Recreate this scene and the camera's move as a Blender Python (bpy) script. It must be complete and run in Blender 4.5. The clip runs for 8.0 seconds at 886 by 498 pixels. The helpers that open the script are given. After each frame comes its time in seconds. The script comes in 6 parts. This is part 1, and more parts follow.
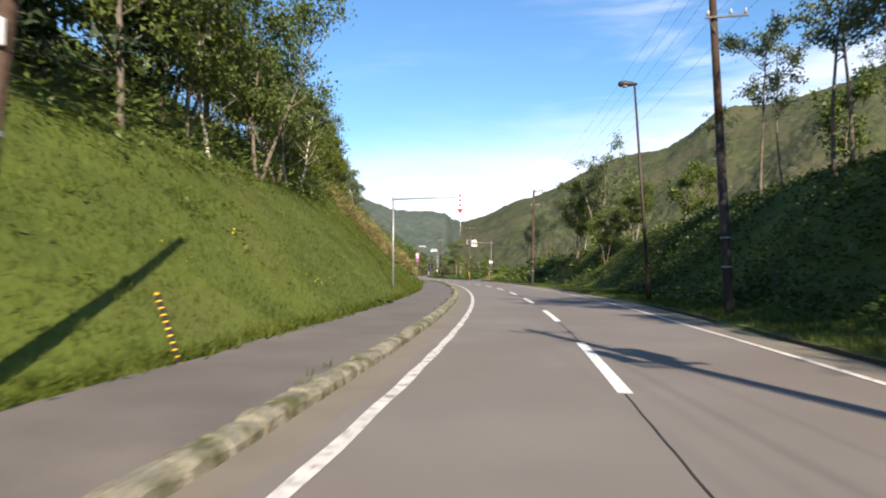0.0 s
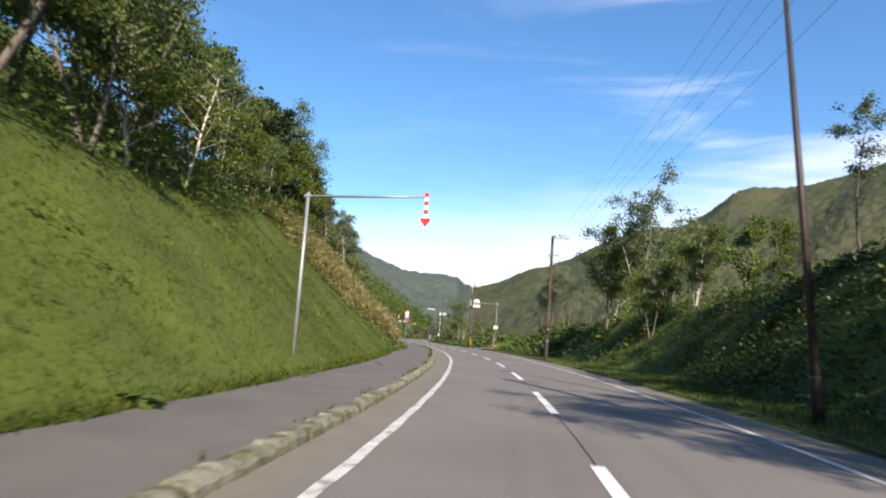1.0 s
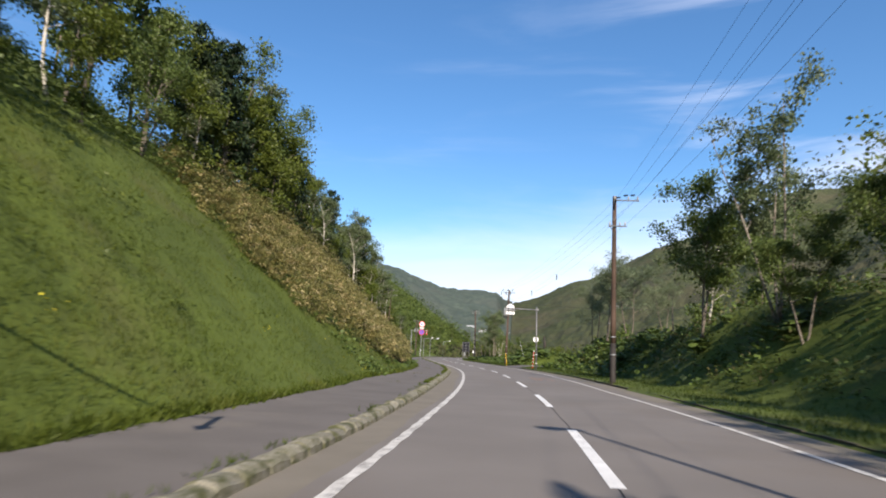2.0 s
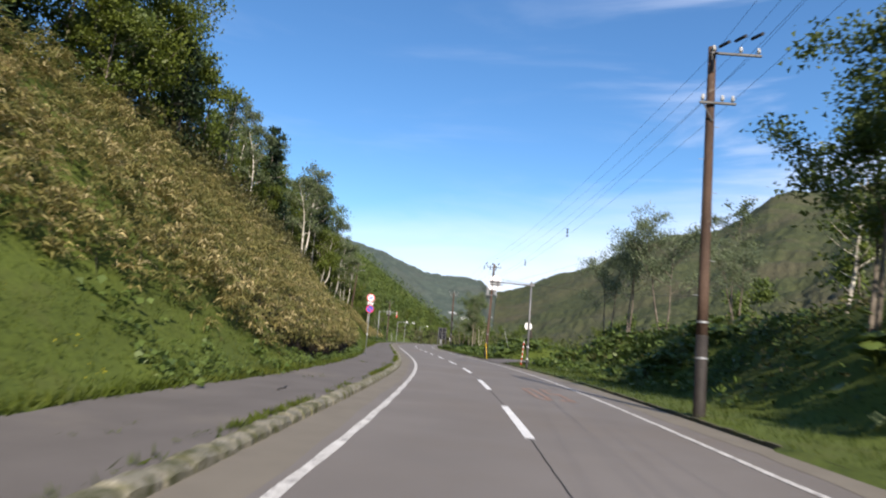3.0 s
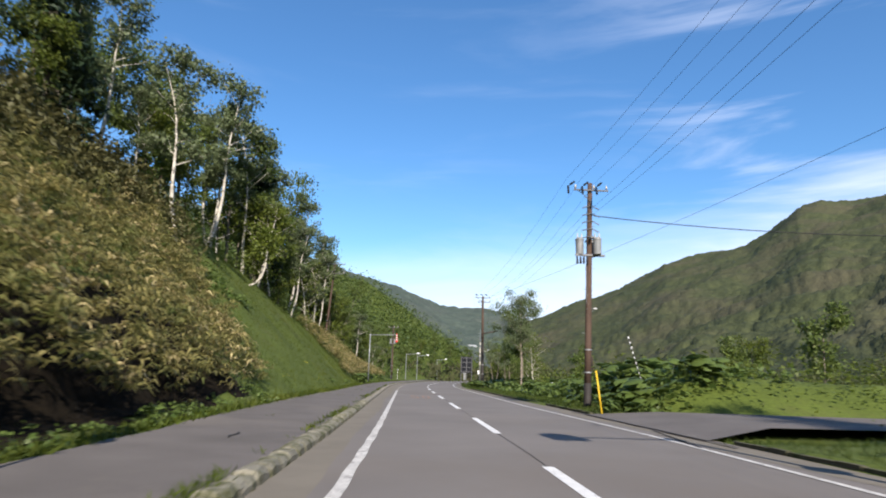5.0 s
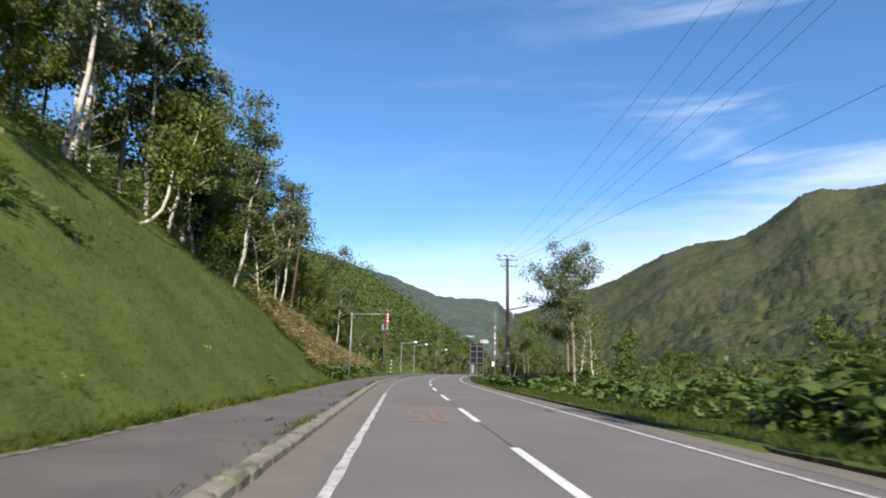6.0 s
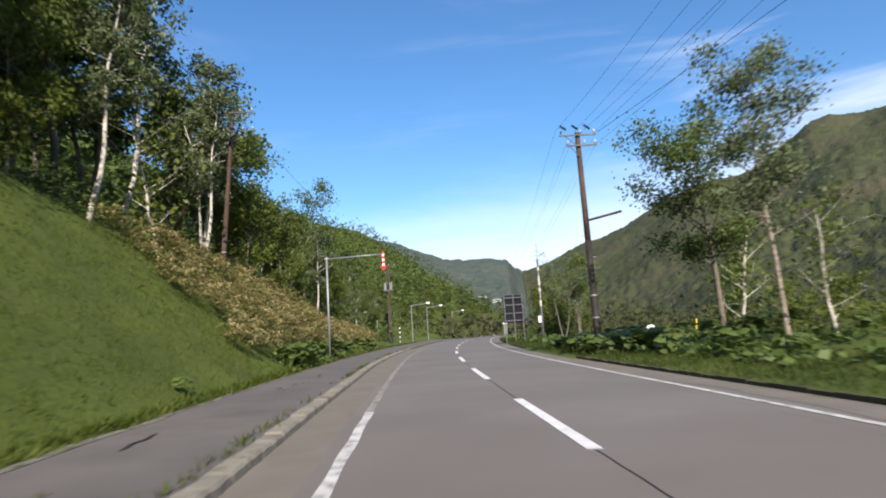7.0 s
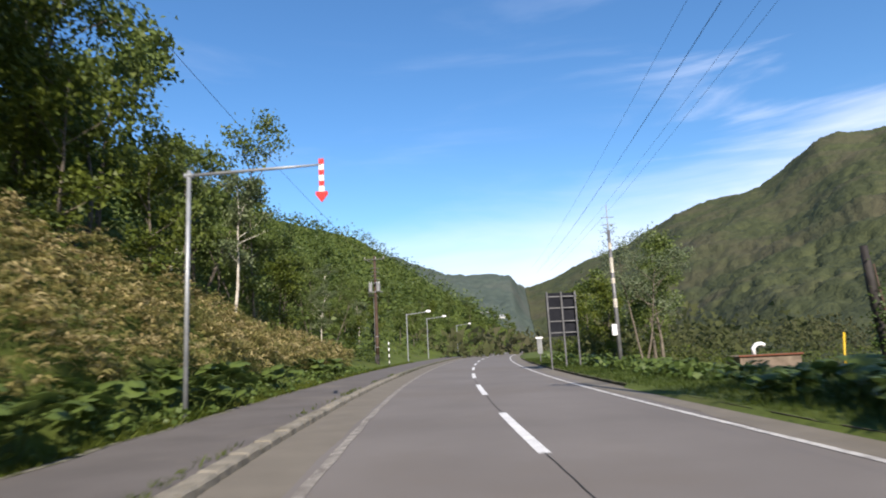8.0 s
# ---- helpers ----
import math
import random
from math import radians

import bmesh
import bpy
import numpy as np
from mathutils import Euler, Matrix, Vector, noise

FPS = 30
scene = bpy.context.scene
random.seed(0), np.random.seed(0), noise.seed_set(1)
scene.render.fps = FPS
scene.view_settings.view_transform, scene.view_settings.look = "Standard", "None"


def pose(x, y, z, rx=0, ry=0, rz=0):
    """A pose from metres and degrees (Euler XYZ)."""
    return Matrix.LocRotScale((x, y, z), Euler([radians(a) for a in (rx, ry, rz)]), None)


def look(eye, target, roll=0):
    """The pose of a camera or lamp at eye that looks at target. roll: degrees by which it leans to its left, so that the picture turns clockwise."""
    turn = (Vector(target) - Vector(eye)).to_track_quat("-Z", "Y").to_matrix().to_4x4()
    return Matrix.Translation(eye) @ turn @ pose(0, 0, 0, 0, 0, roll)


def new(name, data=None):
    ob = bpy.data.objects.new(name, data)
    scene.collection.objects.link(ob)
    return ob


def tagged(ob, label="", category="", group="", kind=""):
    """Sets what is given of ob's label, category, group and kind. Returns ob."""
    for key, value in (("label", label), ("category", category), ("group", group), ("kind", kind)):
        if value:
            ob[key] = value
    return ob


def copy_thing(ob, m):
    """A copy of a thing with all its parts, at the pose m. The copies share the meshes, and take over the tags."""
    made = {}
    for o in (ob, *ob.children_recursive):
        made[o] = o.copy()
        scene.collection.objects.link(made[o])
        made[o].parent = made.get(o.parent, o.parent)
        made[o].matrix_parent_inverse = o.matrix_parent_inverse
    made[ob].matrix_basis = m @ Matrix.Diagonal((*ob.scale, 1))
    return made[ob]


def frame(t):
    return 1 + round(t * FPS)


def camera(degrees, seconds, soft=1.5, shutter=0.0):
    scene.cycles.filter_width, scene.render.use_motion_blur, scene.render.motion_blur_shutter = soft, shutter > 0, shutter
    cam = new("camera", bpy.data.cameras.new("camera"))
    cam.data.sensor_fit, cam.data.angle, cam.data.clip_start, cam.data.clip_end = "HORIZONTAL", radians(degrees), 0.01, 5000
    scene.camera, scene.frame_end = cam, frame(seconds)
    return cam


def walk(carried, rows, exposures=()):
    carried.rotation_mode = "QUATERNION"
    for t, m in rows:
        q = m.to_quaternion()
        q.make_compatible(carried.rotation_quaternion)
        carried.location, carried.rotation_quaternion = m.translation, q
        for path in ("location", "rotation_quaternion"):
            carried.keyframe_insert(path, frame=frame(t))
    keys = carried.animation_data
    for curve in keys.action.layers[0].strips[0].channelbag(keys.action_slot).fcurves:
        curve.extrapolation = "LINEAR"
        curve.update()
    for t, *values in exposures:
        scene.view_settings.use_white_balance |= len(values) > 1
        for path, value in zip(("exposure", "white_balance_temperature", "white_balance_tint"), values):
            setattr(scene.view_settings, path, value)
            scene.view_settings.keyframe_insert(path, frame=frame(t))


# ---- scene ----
cam = camera(72.0, 8.0, soft=1.9, shutter=0.2)
PATH = [
    (0, (5.995, -12.485, 1.346), (5.823, -10.494, 1.423), -0.0),
    (0.5, (6.346, -5.126, 1.345), (6.126, -3.144, 1.502), 0.0),
    (0.6, (6.399, -3.711, 1.303), (6.178, -1.734, 1.514), 0.7),
    (1, (6.611, 2.161, 1.342), (6.392, 4.128, 1.627), 3.6),
    (1.2, (6.614, 5.248, 1.308), (6.381, 7.205, 1.644), 5.4),
    (2.3, (6.434, 22.568, 1.284), (6.063, 24.505, 1.616), 1.4),
    (2.5, (6.198, 25.802, 1.401), (5.914, 27.777, 1.540), 1.3),
    (2.7, (5.894, 29.231, 1.459), (5.675, 31.214, 1.592), 4.0),
    (3, (5.501, 34.143, 1.448), (5.201, 36.098, 1.744), 4.6),
    (3.5, (4.557, 42.714, 1.286), (4.190, 44.631, 1.722), 4.4),
    (3.7, (4.059, 46.195, 1.321), (3.688, 48.118, 1.726), 4.2),
    (4, (3.301, 51.656, 1.269), (2.935, 53.584, 1.655), 3.7),
    (4.2, (2.736, 55.333, 1.292), (2.379, 57.263, 1.674), 3.4),
    (5.3, (-1.412, 75.031, 1.195), (-1.736, 76.960, 1.610), 0.7),
    (5.5, (-2.207, 78.519, 1.264), (-2.476, 80.473, 1.594), 1.0),
    (6, (-4.285, 87.522, 1.307), (-4.620, 89.456, 1.689), 1.5),
    (6.3, (-5.625, 93.101, 1.293), (-5.961, 95.038, 1.657), 0.6),
    (6.5, (-6.468, 96.702, 1.314), (-6.817, 98.646, 1.630), -0.7),
    (6.8, (-7.668, 102.205, 1.299), (-8.033, 104.155, 1.551), -3.0),
    (7, (-8.562, 106.127, 1.327), (-8.914, 108.077, 1.596), -3.6),
    (7.2, (-9.340, 109.735, 1.343), (-9.763, 111.667, 1.639), -3.4),
    (7.5, (-10.509, 115.042, 1.391), (-10.844, 116.993, 1.675), -2.9),
    (8, (-12.389, 124.347, 1.373), (-12.742, 126.289, 1.696), -3.0),
]
walk(cam, [(t, look(eye, target, roll)) for t, eye, target, roll in PATH], [(0, 1.0, 7120, 13), (0.5, 0.97, 6870, 13), (1.2, 0.88, 6700, 13), (2.4, 0.64, 6600, 13), (3.0, 0.66, 6550, 13), (5.0, 0.70, 6420, 12), (8.0, 0.68, 6500, 13)])

# ---------------------------------------------------------------- light
SUN_TO = Vector((0.280, -0.800, 0.53)).normalized()
SUN_EL = math.asin(SUN_TO.z)
SUN_AZ = math.atan2(SUN_TO.x, SUN_TO.y)
sun_data = bpy.data.lights.new("sun", "SUN")
sun_data.energy, sun_data.angle, sun_data.color = 5.0, radians(0.53), (1.0, 0.91, 0.78)
sun = new("sun", sun_data)
sun.matrix_world = look(SUN_TO * 60, (0, 0, 0))

world = bpy.data.worlds.new("sky")
scene.world = world
world.use_nodes = True
wn, wl = world.node_tree.nodes, world.node_tree.links
wn.clear()
w_out, w_bg, w_sky = wn.new("ShaderNodeOutputWorld"), wn.new("ShaderNodeBackground"), wn.new("ShaderNodeTexSky")
w_sky.sky_type, w_sky.sun_disc, w_sky.sun_elevation, w_sky.sun_rotation = "NISHITA", False, SUN_EL, SUN_AZ
w_sky.air_density, w_sky.dust_density, w_sky.ozone_density = 1.0, 0.3, 3.0
w_bg.inputs["Strength"].default_value = 0.117
# a milky bank of cloud that climbs to the right over the horizon, and thin cirrus above it
w_co, w_sep, w_mix = wn.new("ShaderNodeTexCoord"), wn.new("ShaderNodeSeparateXYZ"), wn.new("ShaderNodeMix")
wl.new(w_co.outputs["Generated"], w_sep.inputs["Vector"])


def w_math(kind, a, b, clamp=False):
    m = wn.new("ShaderNodeMath")
    m.operation, m.use_clamp = kind, clamp
    for k, v in enumerate((a, b)):
        if isinstance(v, (int, float)):
            m.inputs[k].default_value = v
        else:
            wl.new(v, m.inputs[k])
    return m.outputs["Value"]


def w_range(value, lo, hi, to_lo, to_hi):
    m = wn.new("ShaderNodeMapRange")
    m.interpolation_type = "SMOOTHSTEP"
    for key, v in (("From Min", lo), ("From Max", hi), ("To Min", to_lo), ("To Max", to_hi)):
        m.inputs[key].default_value = v
    wl.new(value, m.inputs["Value"])
    return m.outputs["Result"]


def w_streaks(scale, turn, size, detail):
    m, noise_ = wn.new("ShaderNodeMapping"), wn.new("ShaderNodeTexNoise")
    m.inputs["Rotation"].default_value, m.inputs["Scale"].default_value = (0.0, radians(turn), radians(20)), scale
    noise_.inputs["Scale"].default_value, noise_.inputs["Detail"].default_value, noise_.inputs["Roughness"].default_value = size, detail, 0.55
    noise_.inputs["Distortion"].default_value = 0.5
    wl.new(w_co.outputs["Generated"], m.inputs["Vector"])
    wl.new(m.outputs["Vector"], noise_.inputs["Vector"])
    return noise_.outputs["Fac"]


w_low = w_math("SUBTRACT", w_sep.outputs["Z"], w_math("MULTIPLY", w_sep.outputs["X"], 0.16))
w_low = w_math("ADD", w_low, w_math("MULTIPLY", w_math("SUBTRACT", w_streaks((1.0, 0.8, 6.0), -10, 2.2, 6.0), 0.5), 0.16))
w_bank = w_range(w_low, 0.27, 0.09, 0.0, 0.76)
w_thin = w_math("MULTIPLY", w_range(w_streaks((1.3, 1.0, 9.0), -16, 1.9, 7.0), 0.52, 0.76, 0.0, 0.55), w_range(w_sep.outputs["X"], 0.0, 0.35, 0.12, 0.8))
w_cloud = w_math("ADD", w_math("ADD", w_bank, w_thin), 0.03, True)
w_mix.data_type = "RGBA"
w_mix.inputs["B"].default_value = (5.7, 6.2, 7.4, 1)
wl.new(w_cloud, w_mix.inputs["Factor"])
w_sat = wn.new("ShaderNodeHueSaturation")
w_sat.inputs["Saturation"].default_value = 1.26
wl.new(w_sky.outputs["Color"], w_sat.inputs["Color"])
wl.new(w_sat.outputs["Color"], w_mix.inputs["A"])
wl.new(w_mix.outputs["Result"], w_bg.inputs["Color"])
wl.new(w_bg.outputs["Background"], w_out.inputs["Surface"])


# ---------------------------------------------------------------- materials
def mat(name, dark, light, rough=0.85, scale=3.0, fine=40.0, bump=0.3, metal=0.0, island=0.0, spread=0.0, through_light=0.0, spec=0.3,
        coat=None, dist=0.02):
    """Two-scale noise between two colours. island: how far single pieces differ; spread: how far whole objects differ;
    through_light: how much light a leaf lets pass; coat: (colour, low, high) of a stain with its own noise."""
    m = bpy.data.materials.new(name)
    m.use_nodes = True
    n, l = m.node_tree.nodes, m.node_tree.links
    n.clear()
    out, bsdf = n.new("ShaderNodeOutputMaterial"), n.new("ShaderNodeBsdfPrincipled")
    co, a, b = n.new("ShaderNodeTexCoord"), n.new("ShaderNodeTexNoise"), n.new("ShaderNodeTexNoise")
    a.inputs["Scale"].default_value, a.inputs["Detail"].default_value = scale, 6
    b.inputs["Scale"].default_value, b.inputs["Detail"].default_value = fine, 4
    geo = n.new("ShaderNodeNewGeometry")
    info = n.new("ShaderNodeObjectInfo")
    l.new(geo.outputs["Position"], a.inputs["Vector"])
    l.new(geo.outputs["Position"], b.inputs["Vector"])
    add = n.new("ShaderNodeMath")
    add.operation = "ADD"
    l.new(a.outputs["Fac"], add.inputs[0])
    l.new(b.outputs["Fac"], add.inputs[1])
    fac = n.new("ShaderNodeMapRange")
    fac.inputs["From Min"].default_value, fac.inputs["From Max"].default_value = 0.72, 1.28
    l.new(add.outputs["Value"], fac.inputs["Value"])
    last = fac.outputs["Result"]
    for amount, socket in ((island, geo.outputs["Random Per Island"]), (spread, info.outputs["Random"])):
        if amount:
            blend = n.new("ShaderNodeMix")
            blend.inputs["Factor"].default_value = amount
            l.new(last, blend.inputs["A"])
            l.new(socket, blend.inputs["B"])
            last = blend.outputs["Result"]
    mix = n.new("ShaderNodeMix")
    mix.data_type = "RGBA"
    mix.inputs["A"].default_value, mix.inputs["B"].default_value = (*dark, 1), (*light, 1)
    l.new(last, mix.inputs["Factor"])
    colour = mix.outputs["Result"]
    if coat:
        c = n.new("ShaderNodeTexNoise")
        c.inputs["Scale"].default_value, c.inputs["Detail"].default_value, c.inputs["Roughness"].default_value = coat[3], 8, 0.65
        l.new(geo.outputs["Position"], c.inputs["Vector"])
        r = n.new("ShaderNodeMapRange")
        r.inputs["From Min"].default_value, r.inputs["From Max"].default_value = coat[1], coat[2]
        l.new(c.outputs["Fac"], r.inputs["Value"])
        over = n.new("ShaderNodeMix")
        over.data_type = "RGBA"
        over.inputs["B"].default_value = (*coat[0], 1)
        l.new(r.outputs["Result"], over.inputs["Factor"])
        l.new(colour, over.inputs["A"])
        colour = over.outputs["Result"]
    l.new(colour, bsdf.inputs["Base Color"])
    bsdf.inputs["Roughness"].default_value, bsdf.inputs["Metallic"].default_value = rough, metal
    bsdf.inputs["Specular IOR Level"].default_value = spec
    if bump:
        bm_ = n.new("ShaderNodeBump")
        bm_.inputs["Strength"].default_value, bm_.inputs["Distance"].default_value = bump, dist
        l.new(add.outputs["Value"], bm_.inputs["Height"])
        l.new(bm_.outputs["Normal"], bsdf.inputs["Normal"])
    shader = bsdf.outputs["BSDF"]
    if through_light:
        tr, ms = n.new("ShaderNodeBsdfTranslucent"), n.new("ShaderNodeMixShader")
        l.new(colour, tr.inputs["Color"])
        ms.inputs["Fac"].default_value = through_light
        l.new(shader, ms.inputs[1])
        l.new(tr.outputs["BSDF"], ms.inputs[2])
        shader = ms.outputs["Shader"]
    l.new(shader, out.inputs["Surface"])
    return m


ASPHALT = mat("asphalt", (0.140, 0.125, 0.113), (0.190, 0.171, 0.156), 0.88, 0.35, 160, 0.25, coat=((0.150, 0.128, 0.108), 0.50, 0.72, 0.12), dist=0.006)
WALKWAY = mat("walkway_asphalt", (0.100, 0.089, 0.081), (0.148, 0.132, 0.121), 0.9, 0.7, 120, 0.3, coat=((0.165, 0.144, 0.122), 0.55, 0.72, 0.3), dist=0.006)
GUTTER = mat("gutter_dust", (0.148, 0.130, 0.103), (0.197, 0.174, 0.138), 0.92, 1.2, 90, 0.3, dist=0.006)
PAINT = mat("road_paint", (0.55, 0.54, 0.52), (0.80, 0.79, 0.77), 0.7, 3.0, 60, 0.2, coat=((0.17, 0.155, 0.15), 0.60, 0.70, 9.0), dist=0.004)
PAINT_WORN = mat("worn_road_paint", (0.42, 0.40, 0.37), (0.66, 0.64, 0.60), 0.75, 2.0, 60, 0.2, coat=((0.17, 0.155, 0.145), 0.50, 0.66, 5.0), dist=0.004)
PAINT_FAINT = mat("faint_road_paint", (0.26, 0.235, 0.20), (0.42, 0.39, 0.34), 0.8, 1.5, 40, 0.2, coat=((0.165, 0.145, 0.125), 0.40, 0.58, 4.0), dist=0.004)
ORANGE = mat("faded_orange_paint", (0.20, 0.140, 0.108), (0.30, 0.178, 0.122), 0.85, 3.0, 50, 0.2, coat=((0.165, 0.148, 0.135), 0.46, 0.64, 4.0), dist=0.004)
CRACK = mat("crack_filler", (0.020, 0.018, 0.017), (0.045, 0.04, 0.038), 0.8, 4, 60, 0.2)
CONCRETE = mat("kerb_concrete", (0.145, 0.135, 0.103), (0.35, 0.325, 0.255), 0.92, 3.4, 34, 1.0, spread=0.25, coat=((0.074, 0.076, 0.032), 0.42, 0.60, 3.4))
MOSSY = mat("mossy_stone", (0.060, 0.054, 0.034), (0.140, 0.126, 0.086), 0.95, 2.0, 25, 0.8, coat=((0.052, 0.062, 0.020), 0.45, 0.65, 2.0))
CONCRETE_PALE = mat("pale_kerb_concrete", (0.17, 0.152, 0.120), (0.29, 0.262, 0.210), 0.92, 2.4, 40, 0.6, spread=0.2, coat=((0.105, 0.096, 0.062), 0.52, 0.72, 2.2))
SOIL = mat("slope_turf", (0.050, 0.070, 0.009), (0.096, 0.128, 0.017), 0.95, 0.35, 9, 0.12, coat=((0.082, 0.084, 0.024), 0.54, 0.75, 0.22))
# humus darkened to near black: the shade under the overhang is in its colour
HUMUS_SHADE = mat("shade_dark_humus", (0.005, 0.004, 0.003), (0.017, 0.013, 0.008), 0.98, 1.5, 12, 0.8, spec=0.08)
GRASS = mat("grass_blade", (0.046, 0.070, 0.008), (0.112, 0.146, 0.018), 0.6, 0.30, 2.2, 0, island=0.25, through_light=0.5, coat=((0.152, 0.170, 0.030), 0.48, 0.72, 0.45))
# darker copy of grass_blade, with the verge's shade put into the colour
SHADED_VERGE = mat("shaded_verge_blade", (0.030, 0.054, 0.008), (0.078, 0.110, 0.016), 0.6, 0.30, 2.2, 0, island=0.25, through_light=0.45, coat=((0.112, 0.132, 0.026), 0.50, 0.74, 0.45))
SASA = mat("dry_bamboo_leaf", (0.100, 0.100, 0.027), (0.48, 0.405, 0.155), 0.6, 0.8, 3.0, 0, island=0.6, through_light=0.4, coat=((0.118, 0.148, 0.040), 0.46, 0.66, 0.8))
SASA_STRAW = mat("straw_leaf", (0.26, 0.205, 0.085), (0.62, 0.51, 0.255), 0.6, 0.5, 2.0, 0, island=0.6, through_light=0.25)
BUTTERBUR = mat("butterbur_leaf", (0.056, 0.096, 0.020), (0.146, 0.196, 0.050), 0.5, 0.5, 5.0, 0, island=0.6, through_light=0.35)
SCRUB = mat("scrub_leaf", (0.050, 0.056, 0.018), (0.165, 0.150, 0.062), 0.6, 0.4, 3.0, 0, island=0.55, through_light=0.25)
SHRUB = mat("shrub_leaf", (0.026, 0.050, 0.010), (0.088, 0.130, 0.032), 0.5, 0.4, 3.0, 0, island=0.5, through_light=0.25)
LEAF = mat("tree_leaf", (0.056, 0.092, 0.022), (0.165, 0.208, 0.052), 0.5, 0.35, 2.0, 0, island=0.5, through_light=0.38, spread=0.25)
LEAF_PALE = mat("pale_tree_leaf", (0.070, 0.100, 0.040), (0.190, 0.225, 0.110), 0.5, 0.35, 2.0, 0, island=0.6, through_light=0.35)
LEAF_SILVER = mat("silvery_tree_leaf", (0.082, 0.112, 0.054), (0.225, 0.268, 0.150), 0.45, 0.35, 2.0, 0, island=0.6, through_light=0.3)
LEAF_LIME = mat("lime_tree_leaf", (0.066, 0.096, 0.014), (0.155, 0.186, 0.030), 0.5, 0.35, 2.0, 0, island=0.5, through_light=0.4)
NEEDLE = mat("conifer_needle", (0.010, 0.024, 0.010), (0.030, 0.052, 0.020), 0.6, 0.6, 3.0, 0, island=0.5, through_light=0.1)
BIRCH = mat("birch_bark", (0.30, 0.27, 0.22), (0.66, 0.62, 0.54), 0.8, 2.5, 18, 0.4, coat=((0.045, 0.04, 0.035), 0.56, 0.68, 3.0))
PALE_BARK = mat("pale_bark", (0.13, 0.105, 0.080), (0.36, 0.31, 0.25), 0.85, 2.5, 18, 0.4, coat=((0.06, 0.05, 0.04), 0.52, 0.68, 2.5))
BARK = mat("grey_bark", (0.070, 0.058, 0.044), (0.20, 0.17, 0.135), 0.9, 3, 25, 0.6)
POLE_WOOD = mat("creosoted_pole", (0.040, 0.025, 0.019), (0.105, 0.067, 0.048), 0.85, 1.2, 30, 0.4, coat=((0.17, 0.145, 0.12), 0.62, 0.76, 4.0))
POLE_DARK = mat("tarred_pole_foot", (0.014, 0.012, 0.011), (0.040, 0.034, 0.030), 0.7, 2, 30, 0.3)
LAMP_PAINT = mat("dark_brown_paint", (0.028, 0.020, 0.017), (0.055, 0.040, 0.034), 0.5, 2, 30, 0.1)
GALV = mat("galvanised_steel", (0.24, 0.255, 0.27), (0.36, 0.375, 0.39), 0.5, 3, 40, 0.1, metal=0.5)
STEEL_DARK = mat("weathered_steel", (0.12, 0.12, 0.125), (0.22, 0.22, 0.225), 0.55, 3, 40, 0.1, metal=0.5)
WHITE = mat("white_sheet", (0.74, 0.75, 0.76), (0.82, 0.82, 0.82), 0.45, 1.5, 30, 0.05)
RED = mat("red_sheet", (0.55, 0.020, 0.022), (0.68, 0.035, 0.035), 0.4, 2, 30, 0.05)
RUST = mat("rusty_iron", (0.10, 0.035, 0.022), (0.20, 0.075, 0.045), 0.85, 6, 50, 0.3)
BLUE = mat("blue_sheet", (0.012, 0.070, 0.40), (0.020, 0.10, 0.50), 0.4, 2, 30, 0.05)
YELLOW = mat("yellow_sheet", (0.62, 0.38, 0.015), (0.76, 0.50, 0.030), 0.5, 2, 30, 0.05)
BLACK = mat("black_sheet", (0.010, 0.010, 0.010), (0.025, 0.024, 0.024), 0.6, 2, 30, 0.05)
PANEL = mat("panel_back", (0.010, 0.011, 0.015), (0.022, 0.023, 0.028), 0.9, 1, 20, 0.1, spec=0.1)
CERAMIC = mat("insulator", (0.34, 0.34, 0.33), (0.48, 0.48, 0.46), 0.3, 3, 30, 0)
ARM_STEEL = mat("dull_arm_steel", (0.085, 0.085, 0.085), (0.16, 0.16, 0.16), 0.7, 3, 40, 0.1, metal=0.3)
TANK = mat("transformer_tank", (0.16, 0.17, 0.175), (0.26, 0.265, 0.265), 0.5, 3, 30, 0.1)
RUBBER = mat("cable_black", (0.010, 0.010, 0.011), (0.020, 0.020, 0.022), 0.6, 3, 30, 0)
FLOWER = mat("yellow_flower", (0.55, 0.46, 0.02), (0.75, 0.66, 0.05), 0.6, 3, 10, 0, island=0.5, through_light=0.3)
WOODS = mat("hillside_crown", (0.060, 0.074, 0.027), (0.122, 0.132, 0.050), 0.9, 0.022, 0.35, 0, island=0.22, through_light=0.5, coat=((0.124, 0.112, 0.066), 0.48, 0.70, 0.030))


